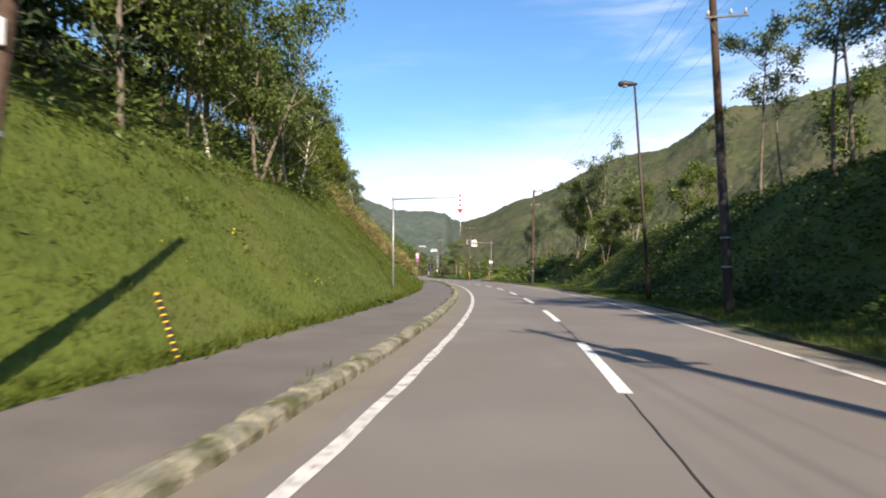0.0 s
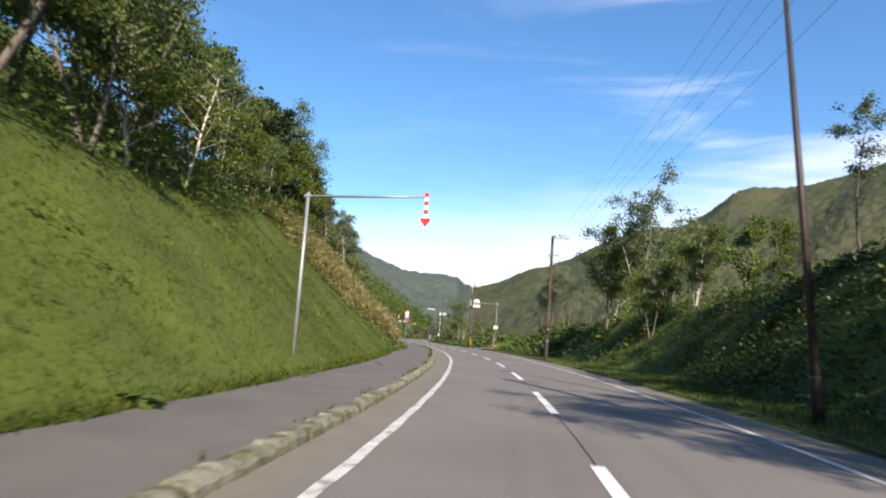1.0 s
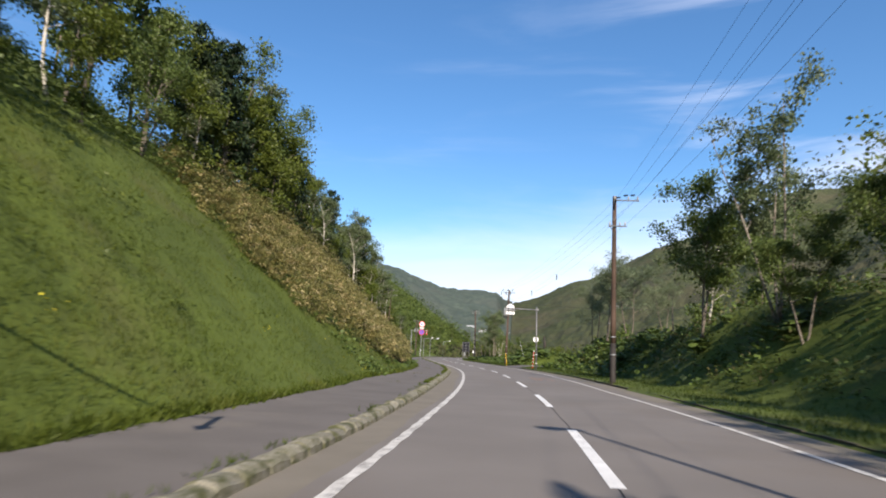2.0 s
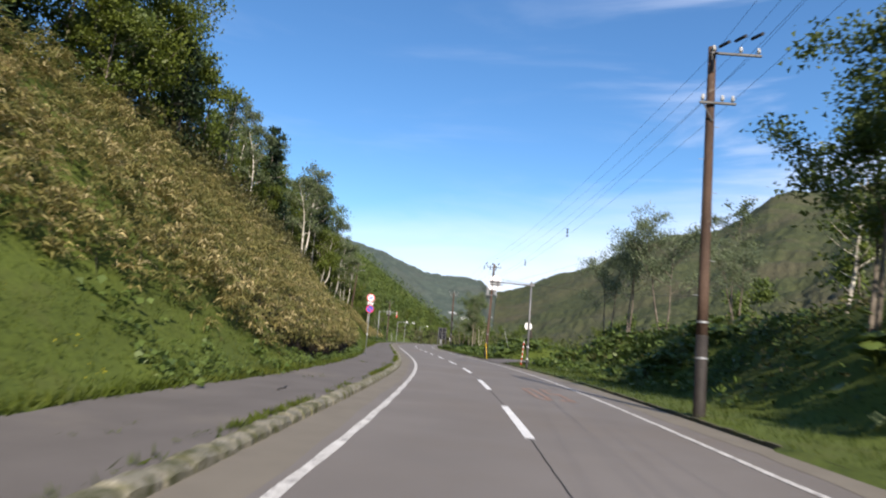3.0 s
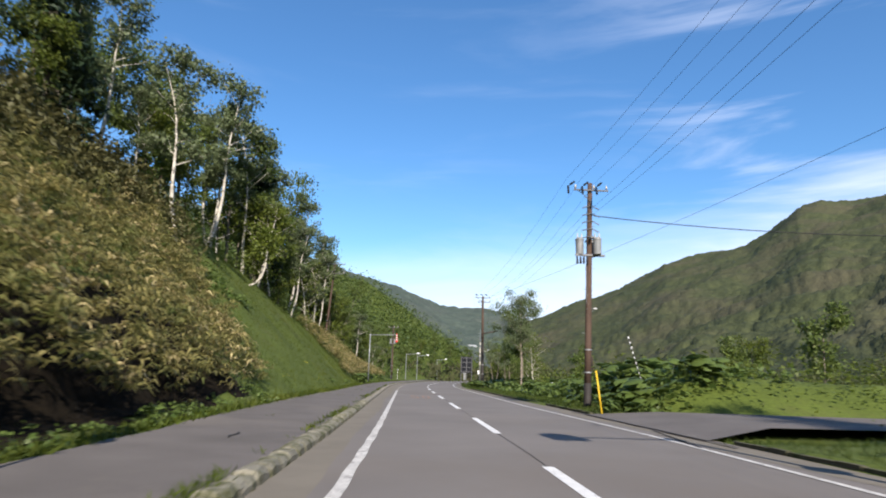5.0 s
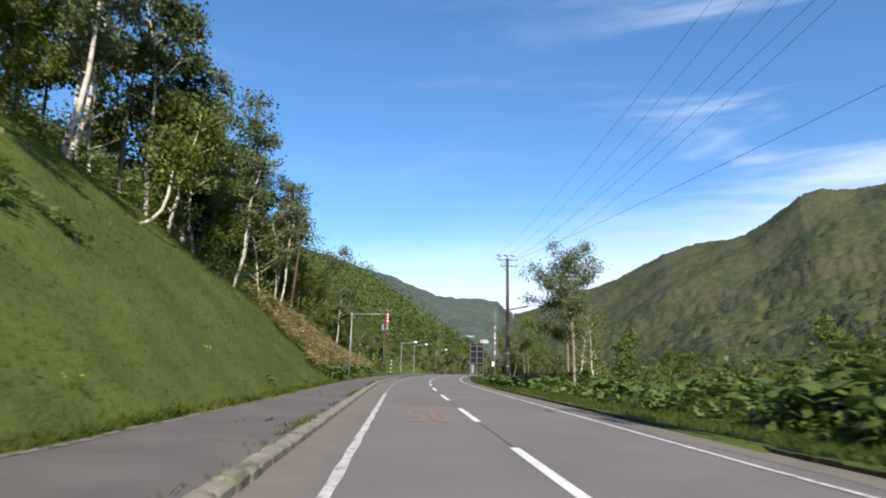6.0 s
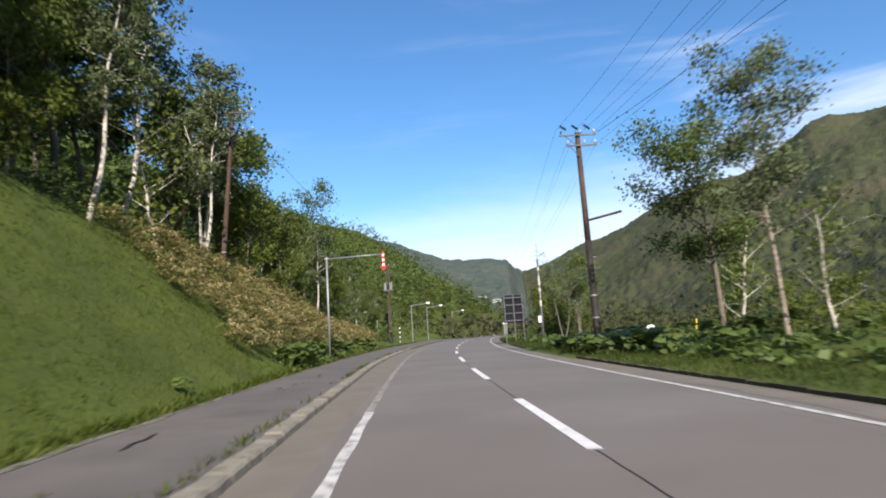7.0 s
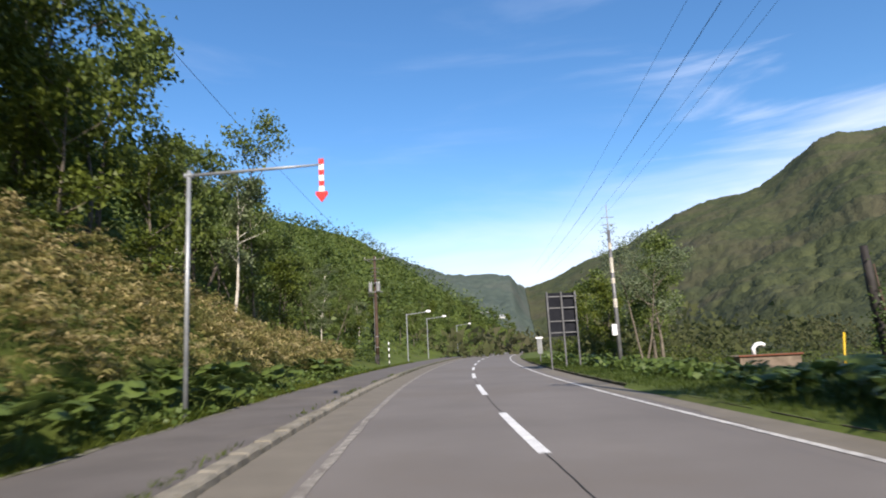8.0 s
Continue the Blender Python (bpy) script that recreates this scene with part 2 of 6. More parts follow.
def canopy(name, dark, light, bare, size=7.0):
    """Closed woods from afar: rounded crowns of about size metres, each with its own tint, and brownish stretches."""
    m = bpy.data.materials.new(name)
    m.use_nodes = True
    n, l = m.node_tree.nodes, m.node_tree.links
    bsdf = n["Principled BSDF"]
    geo, cells, broad, fine = n.new("ShaderNodeNewGeometry"), n.new("ShaderNodeTexVoronoi"), n.new("ShaderNodeTexNoise"), n.new("ShaderNodeTexNoise")
    cells.inputs["Scale"].default_value, cells.inputs["Randomness"].default_value = 1 / size, 1.0
    broad.inputs["Scale"].default_value, broad.inputs["Detail"].default_value = 0.012, 5
    fine.inputs["Scale"].default_value, fine.inputs["Detail"].default_value = 0.55, 4
    for node in (cells, broad, fine):
        l.new(geo.outputs["Position"], node.inputs["Vector"])
    tint, part_bare, patch, soft, height_ = n.new("ShaderNodeMix"), n.new("ShaderNodeMix"), n.new("ShaderNodeMapRange"), n.new("ShaderNodeMix"), n.new("ShaderNodeMath")
    sep = n.new("ShaderNodeSeparateColor")
    l.new(cells.outputs["Color"], sep.inputs["Color"])
    soft.inputs["Factor"].default_value = 0.45
    l.new(sep.outputs["Red"], soft.inputs["A"])
    l.new(fine.outputs["Fac"], soft.inputs["B"])
    tint.data_type = part_bare.data_type = "RGBA"
    tint.inputs["A"].default_value, tint.inputs["B"].default_value, part_bare.inputs["B"].default_value = (*dark, 1), (*light, 1), (*bare, 1)
    l.new(soft.outputs["Result"], tint.inputs["Factor"])
    patch.inputs["From Min"].default_value, patch.inputs["From Max"].default_value, patch.inputs["To Max"].default_value = 0.46, 0.68, 0.75
    l.new(broad.outputs["Fac"], patch.inputs["Value"])
    l.new(patch.outputs["Result"], part_bare.inputs["Factor"])
    l.new(tint.outputs["Result"], part_bare.inputs["A"])
    l.new(part_bare.outputs["Result"], bsdf.inputs["Base Color"])
    bump = n.new("ShaderNodeBump")
    bump.inputs["Strength"].default_value, bump.inputs["Distance"].default_value, bump.invert = 0.40, size * 0.40, True
    height_.operation = "SUBTRACT"
    l.new(cells.outputs["Distance"], height_.inputs[0])
    l.new(fine.outputs["Fac"], height_.inputs[1])
    l.new(height_.outputs["Value"], bump.inputs["Height"])
    l.new(bump.outputs["Normal"], bsdf.inputs["Normal"])
    bsdf.inputs["Roughness"].default_value, bsdf.inputs["Specular IOR Level"].default_value = 0.95, 0.1
    return m


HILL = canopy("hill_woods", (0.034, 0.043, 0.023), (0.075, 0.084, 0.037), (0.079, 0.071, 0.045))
# distant haze is mixed into these base colours: paler and bluer than HILL
HILL_HAZED = canopy("haze_tinted_hill_woods", (0.046, 0.064, 0.054), (0.094, 0.116, 0.092), (0.090, 0.098, 0.084), 9.0)
WALL_WHITE = mat("house_wall", (0.70, 0.70, 0.68), (0.82, 0.81, 0.79), 0.7, 0.5, 10, 0.1)
ROOF = mat("house_roof", (0.28, 0.30, 0.32), (0.42, 0.43, 0.45), 0.5, 0.5, 10, 0.1)
TIMBER = mat("weathered_timber", (0.10, 0.075, 0.055), (0.22, 0.17, 0.13), 0.85, 2, 30, 0.4)

# ---------------------------------------------------------------- mesh tools
rng = np.random.default_rng(7)


class Form:
    """Gathers the faces of one mesh."""

    def __init__(self):
        self.v, self.f = [], []

    def add(self, verts, faces):
        k = len(self.v)
        self.v += [tuple(p) for p in verts]
        self.f += [tuple(i + k for i in q) for q in faces]
        return self

    def tube(self, pts, radii, sides=8, caps=True):
        pts = [Vector(p) for p in pts]
        rings = []
        side = None
        for i, p in enumerate(pts):
            d = (pts[min(i + 1, len(pts) - 1)] - pts[max(i - 1, 0)]).normalized()
            if side is None:
                side = d.orthogonal().normalized()
            side = (side - d * side.dot(d)).normalized()
            up = d.cross(side)
            r = radii[i] if hasattr(radii, "__len__") else radii
            rings.append([p + (side * math.cos(a) + up * math.sin(a)) * r for a in (2 * math.pi * j / sides for j in range(sides))])
        verts = [q for ring in rings for q in ring]
        faces = [(i * sides + j, i * sides + (j + 1) % sides, (i + 1) * sides + (j + 1) % sides, (i + 1) * sides + j)
                 for i in range(len(pts) - 1) for j in range(sides)]
        if caps:
            faces += [tuple(range(sides - 1, -1, -1)), tuple((len(pts) - 1) * sides + j for j in range(sides))]
        return self.add(verts, faces)

    def box(self, size, m=Matrix(), edge=0.0):
        bm = bmesh.new()
        bmesh.ops.create_cube(bm, size=1)
        for v in bm.verts:
            v.co = Vector((v.co.x * size[0], v.co.y * size[1], v.co.z * size[2]))
        if edge:
            bmesh.ops.bevel(bm, geom=bm.edges[:], offset=edge, segments=2, affect="EDGES", profile=0.5)
        bm.verts.ensure_lookup_table()
        self.add([m @ v.co for v in bm.verts], [[v.index for v in f.verts] for f in bm.faces])
        bm.free()
        return self

    def plate(self, outline, thick, m=Matrix()):
        """A flat plate: its outline in x and z, its thickness along y."""
        k = len(outline)
        verts = [m @ Vector((x, y, z)) for y in (-thick / 2, thick / 2) for x, z in outline]
        faces = [tuple(range(k)), tuple(range(2 * k - 1, k - 1, -1))] + [(i, k + i, k + (i + 1) % k, (i + 1) % k) for i in range(k)]
        return self.add(verts, faces)

    def mesh(self, name, material, smooth=False):
        data = bpy.data.meshes.new(name)
        data.from_pydata(self.v, [], self.f)
        data.materials.append(material)
        if smooth:
            data.polygons.foreach_set("use_smooth", [True] * len(data.polygons))
        data.update()
        return data


def array_mesh(name, verts, corners, per_face, material, smooth=False):
    """A mesh from numpy arrays: verts (n, 3) and the corners of faces that all have per_face corners."""
    data = bpy.data.meshes.new(name)
    verts, corners = np.ascontiguousarray(verts, np.float32), np.ascontiguousarray(corners, np.int32).ravel()
    count = len(corners) // per_face
    data.vertices.add(len(verts))
    data.vertices.foreach_set("co", verts.ravel())
    data.loops.add(len(corners))
    data.loops.foreach_set("vertex_index", corners)
    data.polygons.add(count)
    data.polygons.foreach_set("loop_start", np.arange(count, dtype=np.int32) * per_face)
    data.polygons.foreach_set("loop_total", np.full(count, per_face, np.int32))
    if smooth:
        data.polygons.foreach_set("use_smooth", np.ones(count, bool))
    data.materials.append(material)
    data.update(calc_edges=True)
    return data


def part(name, form, material, parent, label="", smooth=False):
    data = form.mesh(name, material, smooth) if isinstance(form, Form) else form
    ob = new(name, data)
    ob.parent = parent
    return tagged(ob, label)


def thing(name, m, label, category, group="", kind=""):
    ob = new(name)
    ob.empty_display_size = 0.3
    ob.matrix_basis = m
    return tagged(ob, label, category, group, kind)


def ring(radius, count, start=0.0, squash=1.0):
    return [(radius * math.cos(start + 2 * math.pi * i / count), squash * radius * math.sin(start + 2 * math.pi * i / count)) for i in range(count)]


# ---------------------------------------------------------------- the line of the road
HEAD_U = (-80, -20, 0, 15, 30, 45, 60, 75, 90, 105, 120, 135, 155, 195, 225, 265, 320)
HEAD_A = (-10, -5.3, -1.43, 1.53, 3.83, 6.87, 8.91, 12.37, 13.46, 13.34, 13.12, 11.84, 8.81, 4.5, 0, -14, -30)


def road_length(s):
    """Metres of road up to station s: ten metres of stations are skipped between 22 and 42."""
    return np.interp(s, (-200, 22, 42, 400), (-200, 22, 32, 390))


def station(u):
    """The station at u metres of road."""
    return np.interp(u, (-200, 22, 32, 390), (-200, 22, 42, 400))


_s = np.arange(-80, 320.01, 0.25)
_h = np.radians(np.interp(_s, HEAD_U, HEAD_A))
_x = np.concatenate([[0], np.cumsum(-np.sin(_h[:-1]) * 0.25)])
_y = np.concatenate([[0], np.cumsum(np.cos(_h[:-1]) * 0.25)])
_x, _y = _x - np.interp(0, _s, _x) + 7.62, _y - np.interp(0, _s, _y)


def along(s, lat):
    """Place in the plan at station s and lat metres to the right of the centre line."""
    u, lat = road_length(np.asarray(s, float)), np.asarray(lat, float)
    h = np.interp(u, _s, _h)
    return np.interp(u, _s, _x) + np.cos(h) * lat, np.interp(u, _s, _y) + np.sin(h) * lat


def heading(s):
    return math.degrees(float(np.interp(road_length(s), _s, _h)))


def smooth_step(u):
    u = np.clip(u, 0, 1)
    return u * u * (3 - 2 * u)


def bumps(x, y, size, seed=0.0):
    """Cheap rolling unevenness, about -1 to 1."""
    return (np.sin(x / size * 1.7 + seed) * np.cos(y / size * 1.3 - seed * 2) + 0.6 * np.sin(x / size * 3.9 - y / size * 2.7 + seed * 3)
            + 0.35 * np.sin(x / size * 7.3 + y / size * 8.1 + seed)) / 1.6


WALK_TOP = 0.13


def kerb_foot(s):
    """How far from the centre line the kerb rises out of the gutter."""
    return np.interp(s, (-40, -8, 10, 36, 46, 54, 62, 72, 97, 118, 136, 146, 200), (3.2, 3.21, 3.38, 3.52, 3.62, 3.68, 3.58, 3.47, 3.55, 3.58, 3.72, 3.88, 4.0))


def walk_edge(s):
    return np.interp(s, (-40, -8, 3, 15, 42, 48, 53, 57, 61, 72, 86, 98, 106, 120, 150, 190), (5.6, 5.58, 5.8, 5.95, 6.3, 6.35, 6.7, 6.55, 6.2, 6.1, 6.2, 6.6, 6.65, 6.4, 6.5, 6.8))


def grass_top(s):
    """How far from the centre line the mown slope ends and the woods begin."""
    return np.interp(s, (-40, 0, 25, 50, 75, 100, 118, 128, 140, 165, 190), (10.4, 10.8, 12.2, 15.0, 16.2, 16.6, 17.0, 15.4, 11.4, 9.6, 9.0))


def verge_edge(s):
    return np.interp(s, (-40, 0, 14, 45, 56, 70, 86, 92, 106, 118, 130, 145, 165, 200), (4.0, 4.0, 4.45, 4.4, 4.5, 4.75, 4.75, 4.7, 4.55, 4.35, 4.3, 4.1, 4.2, 4.2))


def height(s, lat, hollow=True):
    """Height of the ground; hollow: with the hollow washed out at the foot of the bank."""
    s, lat = np.asarray(s, float), np.asarray(lat, float)
    edge, top = walk_edge(s), grass_top(s)
    u, top_u = -lat - edge, top - edge
    steep = np.interp(s, (-40, 30, 120, 140, 150, 160, 172, 190, 230), (0.95, 1.0, 1.0, 1.04, 1.04, 0.85, 0.5, 0.30, 0.35))
    low = np.minimum(u, top_u)
    bank = steep * (low - 0.5 * (1 - np.exp(-np.maximum(low, 0) / 0.5))) + np.maximum(u - top_u, 0) * 0.62
    if hollow:
        deep = np.interp(s, (67, 72, 97, 101.5), (0, 1, 1, 0)) + np.interp(s, (141, 143.5, 152, 156), (0, 0.2, 0.2, 0))
        back_wall = np.interp(s, (63, 75, 95, 140, 150), (1.5, 1.85, 1.7, 1.5, 1.4)) + 0.25 * np.sin(s * 1.7)
        bank = bank * (1 - deep * 0.88 * (1 - smooth_step((u - back_wall) / 0.5)))
    left = WALK_TOP + np.minimum(bank, 60) + 0.10 * bumps(s, lat, 3.5, 1.0) * smooth_step(u / 1.5)
    far = np.maximum(-lat - 55, 0)
    v = lat - verge_edge(s)
    crest = np.interp(s, (-40, 20, 45, 60, 68, 86, 92, 95, 101.2, 105, 112, 122, 138, 152), (5.2, 5.2, 4.2, 4.0, 3.0, 2.6, 1.1, 0.06, 0.06, 1.35, 0.9, 0.45, 0.45, 0.15))
    rise = crest * smooth_step((v - np.interp(s, (0, 40, 90, 110), (1.6, 2.4, 2.6, 1.5))) / np.interp(s, (0, 40, 60, 90, 110), (6.0, 6.0, 4.8, 4.4, 3.0)))
    back = np.interp(s, (-40, 35, 60, 92, 110, 150), (0.28, 0.25, 0.26, -0.02, -0.03, -0.16)) * np.maximum(v - np.interp(s, (130, 150), (8, 5)), 0)
    right = np.interp(s, (92.6, 93.8, 102.6, 103.8), (0.10, -0.06, -0.06, 0.10)) + rise + np.clip(back, -2.4, 8) + 0.12 * bumps(s, lat, 4.0, 2.0) * smooth_step((v - 1.5) / 2) * np.interp(s, (90, 94, 102, 106), (1, 0, 0, 1))
    z = np.where(u > 0, left, np.where(v > 0, right, -0.12))
    return z


def on_ground(s, lat, dz=0.0):
    x, y = along(s, lat)
    return Vector((float(x), float(y), float(height(s, lat)) + dz))


def grid_mesh(name, ss, lats, zf, material, smooth=True):
    S, L = np.meshgrid(ss, lats, indexing="ij")
    X, Y = along(S, L)
    Z = zf(S, L)
    n, m = S.shape
    i = np.arange(n * m).reshape(n, m)
    quads = np.stack([i[:-1, :-1], i[:-1, 1:], i[1:, 1:], i[1:, :-1]], -1).reshape(-1, 4)
    return array_mesh(name, np.stack([X, Y, Z], -1).reshape(-1, 3), quads, 4, material, smooth)


def ribbon(name, ss, left, right, z, material):
    """A flat strip along the road between two offsets that may vary."""
    xl, yl = along(ss, left)
    xr, yr = along(ss, right)
    n = len(ss)
    verts = np.concatenate([np.stack([xl, yl, np.full(n, z)], -1), np.stack([xr, yr, np.full(n, z)], -1)])
    i = np.arange(n - 1)
    return array_mesh(name, verts, np.stack([i, i + n, i + n + 1, i + 1], -1), 4, material)


# ---------------------------------------------------------------- ground, road, pavement
lat_steps = np.concatenate([np.arange(-70, -30, 4), np.arange(-30, -17, 1.5), np.arange(-17, -5, 0.35), [-4.6, -3.6, 0, 3.6], np.arange(3.8, 12, 0.35),
                            np.arange(12, 24, 1.2), np.arange(24, 80, 5)])
GROUND_S = np.arange(-75, 300, 0.8)
ground = tagged(new("ground", grid_mesh("ground", GROUND_S, lat_steps, height, SOIL)),
                "green turf ground with steep grassy roadside bank", "ground", kind="structure")
long_s = np.arange(-70, 320, 1.0)


def gutter_edge(s):
    """Where the dusty gutter gives way to clean asphalt."""
    return np.interp(s, (0, 30, 116, 136), (-2.85, -3.0, -3.0, -2.95)) - np.interp(s, (116, 136), (0.06, 0.0)) * np.sin(s * 0.35) - 0.02 * np.sin(s * 1.7)


road = tagged(new("road", ribbon("road", long_s, gutter_edge(long_s), verge_edge(long_s) + 0.02, 0.0, ASPHALT)),
              "worn grey asphalt two-lane road curving through valley", "road", kind="structure")


def walkway_mesh():
    ss = np.arange(-60, 230, 1.0)
    f = Form()
    e = walk_edge(ss) + 0.06 * np.sin(ss * 1.9) + 0.04 * np.sin(ss * 5.3)
    k = -kerb_foot(ss) - 0.30
    prof = [(k, 0.0), (k, WALK_TOP - 0.02), (-e, WALK_TOP + 0.03), (-e, -0.1)]
    for lat, z in prof:
        x, y = along(ss, lat)
        f.v += [(a, b, z) for a, b in zip(x, y)]
    n = len(ss)
    f.f = [(k * n + i, k * n + i + 1, (k + 1) * n + i + 1, (k + 1) * n + i) for k in range(3) for i in range(n - 1)]
    return f.mesh("walkway", WALKWAY)


pavement = tagged(new("pavement", walkway_mesh()), "grey asphalt footway between kerb and grass bank", "pavement", kind="structure")
gutter = tagged(new("gutter", ribbon("gutter", long_s, -kerb_foot(long_s) - 0.1, gutter_edge(long_s), 0.0, GUTTER)),
                "dusty brownish gutter strip along the kerb", "gutter", kind="structure")
shoulder = tagged(new("shoulder", ribbon("shoulder", long_s, verge_edge(long_s) - 0.75 + 0.1 * np.sin(long_s * 0.6) + 0.04 * np.sin(long_s * 2.3), verge_edge(long_s) + 0.01, 0.004, GUTTER)),
                  "dusty road shoulder beside the grass verge", "shoulder", kind="structure")
edge_s = np.arange(96, 166, 0.5)
edge_l = -(walk_edge(edge_s) - 0.10 + 0.06 * np.sin(edge_s * 1.9))
tagged(new("footway_edging", ribbon("footway_edging", edge_s, edge_l - 0.07, edge_l + np.interp(edge_s, (100, 106, 128, 134), (0.04, 0.11, 0.11, 0.04)) + 0.03 * np.sin(edge_s * 2.3), WALK_TOP + 0.034, CONCRETE)),
       "pale concrete edging between footway and grass", "edging", kind="structure")
# side road that leaves to the right
apron_f = Form()
for k, (sa, sb, lt) in enumerate(((93.8, 103.0, 4.3), (95.0, 101.4, 6.5), (95.4, 100.8, 14.0), (95.2, 101.0, 34.0))):
    for s_ in (sa, sb):
        x_, y_ = along(s_, lt)
        apron_f.v.append((float(x_), float(y_), 0.012 if k == 0 else 0.24))
apron_f.f = [(2 * k, 2 * k + 2, 2 * k + 3, 2 * k + 1) for k in range(3)]
tagged(new("side_road", apron_f.mesh("side_road", WALKWAY)), "grey asphalt side road meeting the main road", "road", kind="structure")
joint_s = np.arange(92.5, 104.6, 0.3)
for lo_, lat_, wide_, high_ in ((92.5, 4.36 + 0.02 * np.sin(joint_s * 2.1), 0.045, 0.034), (92.5, 3.62 + 0.16 * (joint_s - 92.5), 0.03, 0.016)):
    ok_ = joint_s < (104.5 if wide_ > 0.04 else 96.4)
    tagged(new("road_joint", ribbon("road_joint", joint_s[ok_], (lat_ - wide_)[ok_], (lat_ + wide_)[ok_], high_, CRACK)),
           "dark tarred joint where the side road meets", "crack", "joint cracks", "structure")

# painted lines
for k in range(-6, 30):
    s0 = -5.5 + 10.0 * k
    ss = station(np.linspace(s0, s0 + 5.0, 9))
    tagged(new("centre_dash", ribbon("centre_dash", ss, np.full(9, -0.085), np.full(9, 0.085), 0.006, PAINT)),
           "white painted centre line dash on asphalt", "road marking", "centre line dashes", "structure")
left_s = np.arange(-70, 320, 0.5)


def left_lat(s):
    return -np.interp(s, (-40, -8, 9, 42, 70, 118, 146, 160), (2.55, 2.55, 2.63, 2.77, 2.68, 2.69, 2.77, 2.87))


for run, paint, words in ((left_s[left_s <= 129], PAINT_WORN, "worn white painted edge line beside the gutter"), (left_s[left_s >= 129], PAINT_FAINT, "almost worn away edge line beside the gutter")):
    tagged(new("edge_line", ribbon("edge_line", run, left_lat(run) - 0.075 + 0.010 * np.sin(run * 3.1), left_lat(run) + 0.070 + 0.012 * np.sin(run * 2.3 + 1), 0.008, paint)),
           words, "road marking", kind="structure")
far_lat = np.interp(left_s, (-70, -5, 3, 14, 43, 53, 62, 75, 95, 108, 130, 160), (3.2, 3.2, 3.15, 3.35, 3.25, 3.1, 3.3, 3.5, 3.6, 3.3, 3.3, 3.1))
tagged(new("edge_line", ribbon("edge_line", left_s, far_lat - 0.065, far_lat + 0.065, 0.008, PAINT_WORN)),
       "white painted edge line beside the grass verge", "road marking", kind="structure")
for k in range(-6, 16):
    ss = station(np.arange(-0.5 + 10 * k, 4.5 + 10 * k + 0.01, 0.25))
    wig = 0.008 * np.sin(ss * 1.1 + k) + 0.004 * np.sin(ss * 7.0)
    tagged(new("joint_crack", ribbon("joint_crack", ss, wig - 0.010, wig + 0.010, 0.005, CRACK)),
           "dark open joint along the road centre", "crack", "joint cracks", "structure")


for s0_, l0_, long_ in ((125.7, -5.5, 1.3), (91.0, -4.9, 0.9), (57.5, -5.0, 1.1), (138.2, -5.15, 0.8), (112.0, -4.7, 1.0), (74.0, -4.6, 0.8)):
    ss = np.linspace(s0_, s0_ + long_, 9)
    mid_ = l0_ - 0.05 * (ss - s0_) + 0.03 * np.sin(ss * 9.0)
    wide_ = 0.012 + 0.022 * np.sin(np.linspace(0.2, 2.9, 9))
    rise_ = WALK_TOP - 0.02 + 0.05 * (-l0_ - 3.92) / 2.4 + 0.012
    tagged(new("footway_crack", ribbon("footway_crack", ss, mid_ - wide_, mid_ + wide_, rise_, CRACK)), "dark crack with moss in the footway asphalt", "crack", "footway cracks", "structure")


def numeral(which, w, h, side, bar):
    """The strokes of a painted 5 or 0 as flat bars: (x0, y0, x1, y1), x across, y along."""
    if which == "5":
        return ((0, h - bar, w, h), (0, h * 0.5, side, h - bar), (0, h * 0.5 - bar, w, h * 0.5), (w - side, bar, w, h * 0.5 - bar), (0, 0, w, bar))
    return ((0, bar * 0.5, side, h - bar * 0.5), (w - side, bar * 0.5, w, h - bar * 0.5), (side * 0.6, h - bar, w - side * 0.6, h), (side * 0.6, 0, w - side * 0.6, bar))


def road_number(s0, lat0, turned):
    f = Form()
    for k, ch in enumerate("50"):
        for a, b, c, d in numeral(ch, 0.45, 4.4, 0.15, 0.5):
            quad = []
            for x, y in ((a, b), (c, b), (c, d), (a, d)):
                x = x + k * 0.64
                px, py = along(s0 + (-y if turned else y), lat0 + (-x if turned else x))
                quad.append((float(px), float(py), 0.006 + 0.0004 * len(f.f)))
            f.add(quad, [(0, 1, 2, 3)])
    return tagged(new("road_number", f.mesh("road_number", ORANGE)), "faded orange speed number 50 painted on asphalt", "road marking", "road numbers", "structure")


road_number(114.2, -1.75, False)
road_number(66.6, 2.35, True)


# ---------------------------------------------------------------- far hills
AZ = (-180, -120, -90, -60, -40, -22, -19, -16.4, -14.5, -12.4, -10.2, -8, -6, -4.6, -4.0, -3.1, -1, 1, 2.5, 4, 6, 8.5, 10, 12, 14.4, 16.5, 18.4, 19.6, 20.6, 22.3, 24.3, 26, 28.7, 31, 36, 60, 90, 130, 180)
EL = (9, 14, 20, 20, 17, 10.1, 9.4, 8.75, 8.25, 7.4, 6.5, 6.35, 6.35, 6.1, 5.6, 5.0, 5.6, 6.5, 7.1, 7.4, 8.2, 9.4, 10.2, 10.6, 11.2, 11.5, 12.6, 13.5, 14.1, 14.4, 14.2, 14.5, 15.0, 15.6, 16.4, 15, 13, 11, 9)
DIST = np.interp(AZ, (-180, -120, -90, -40, -22, -18, -4.6, -3.1, 24, 28, 36, 60, 90, 130, 180), (900, 900, 800, 700, 850, 900, 910, 1500, 1500, 1420, 1200, 800, 700, 700, 900))
HUB = np.array((0.0, 60.0))


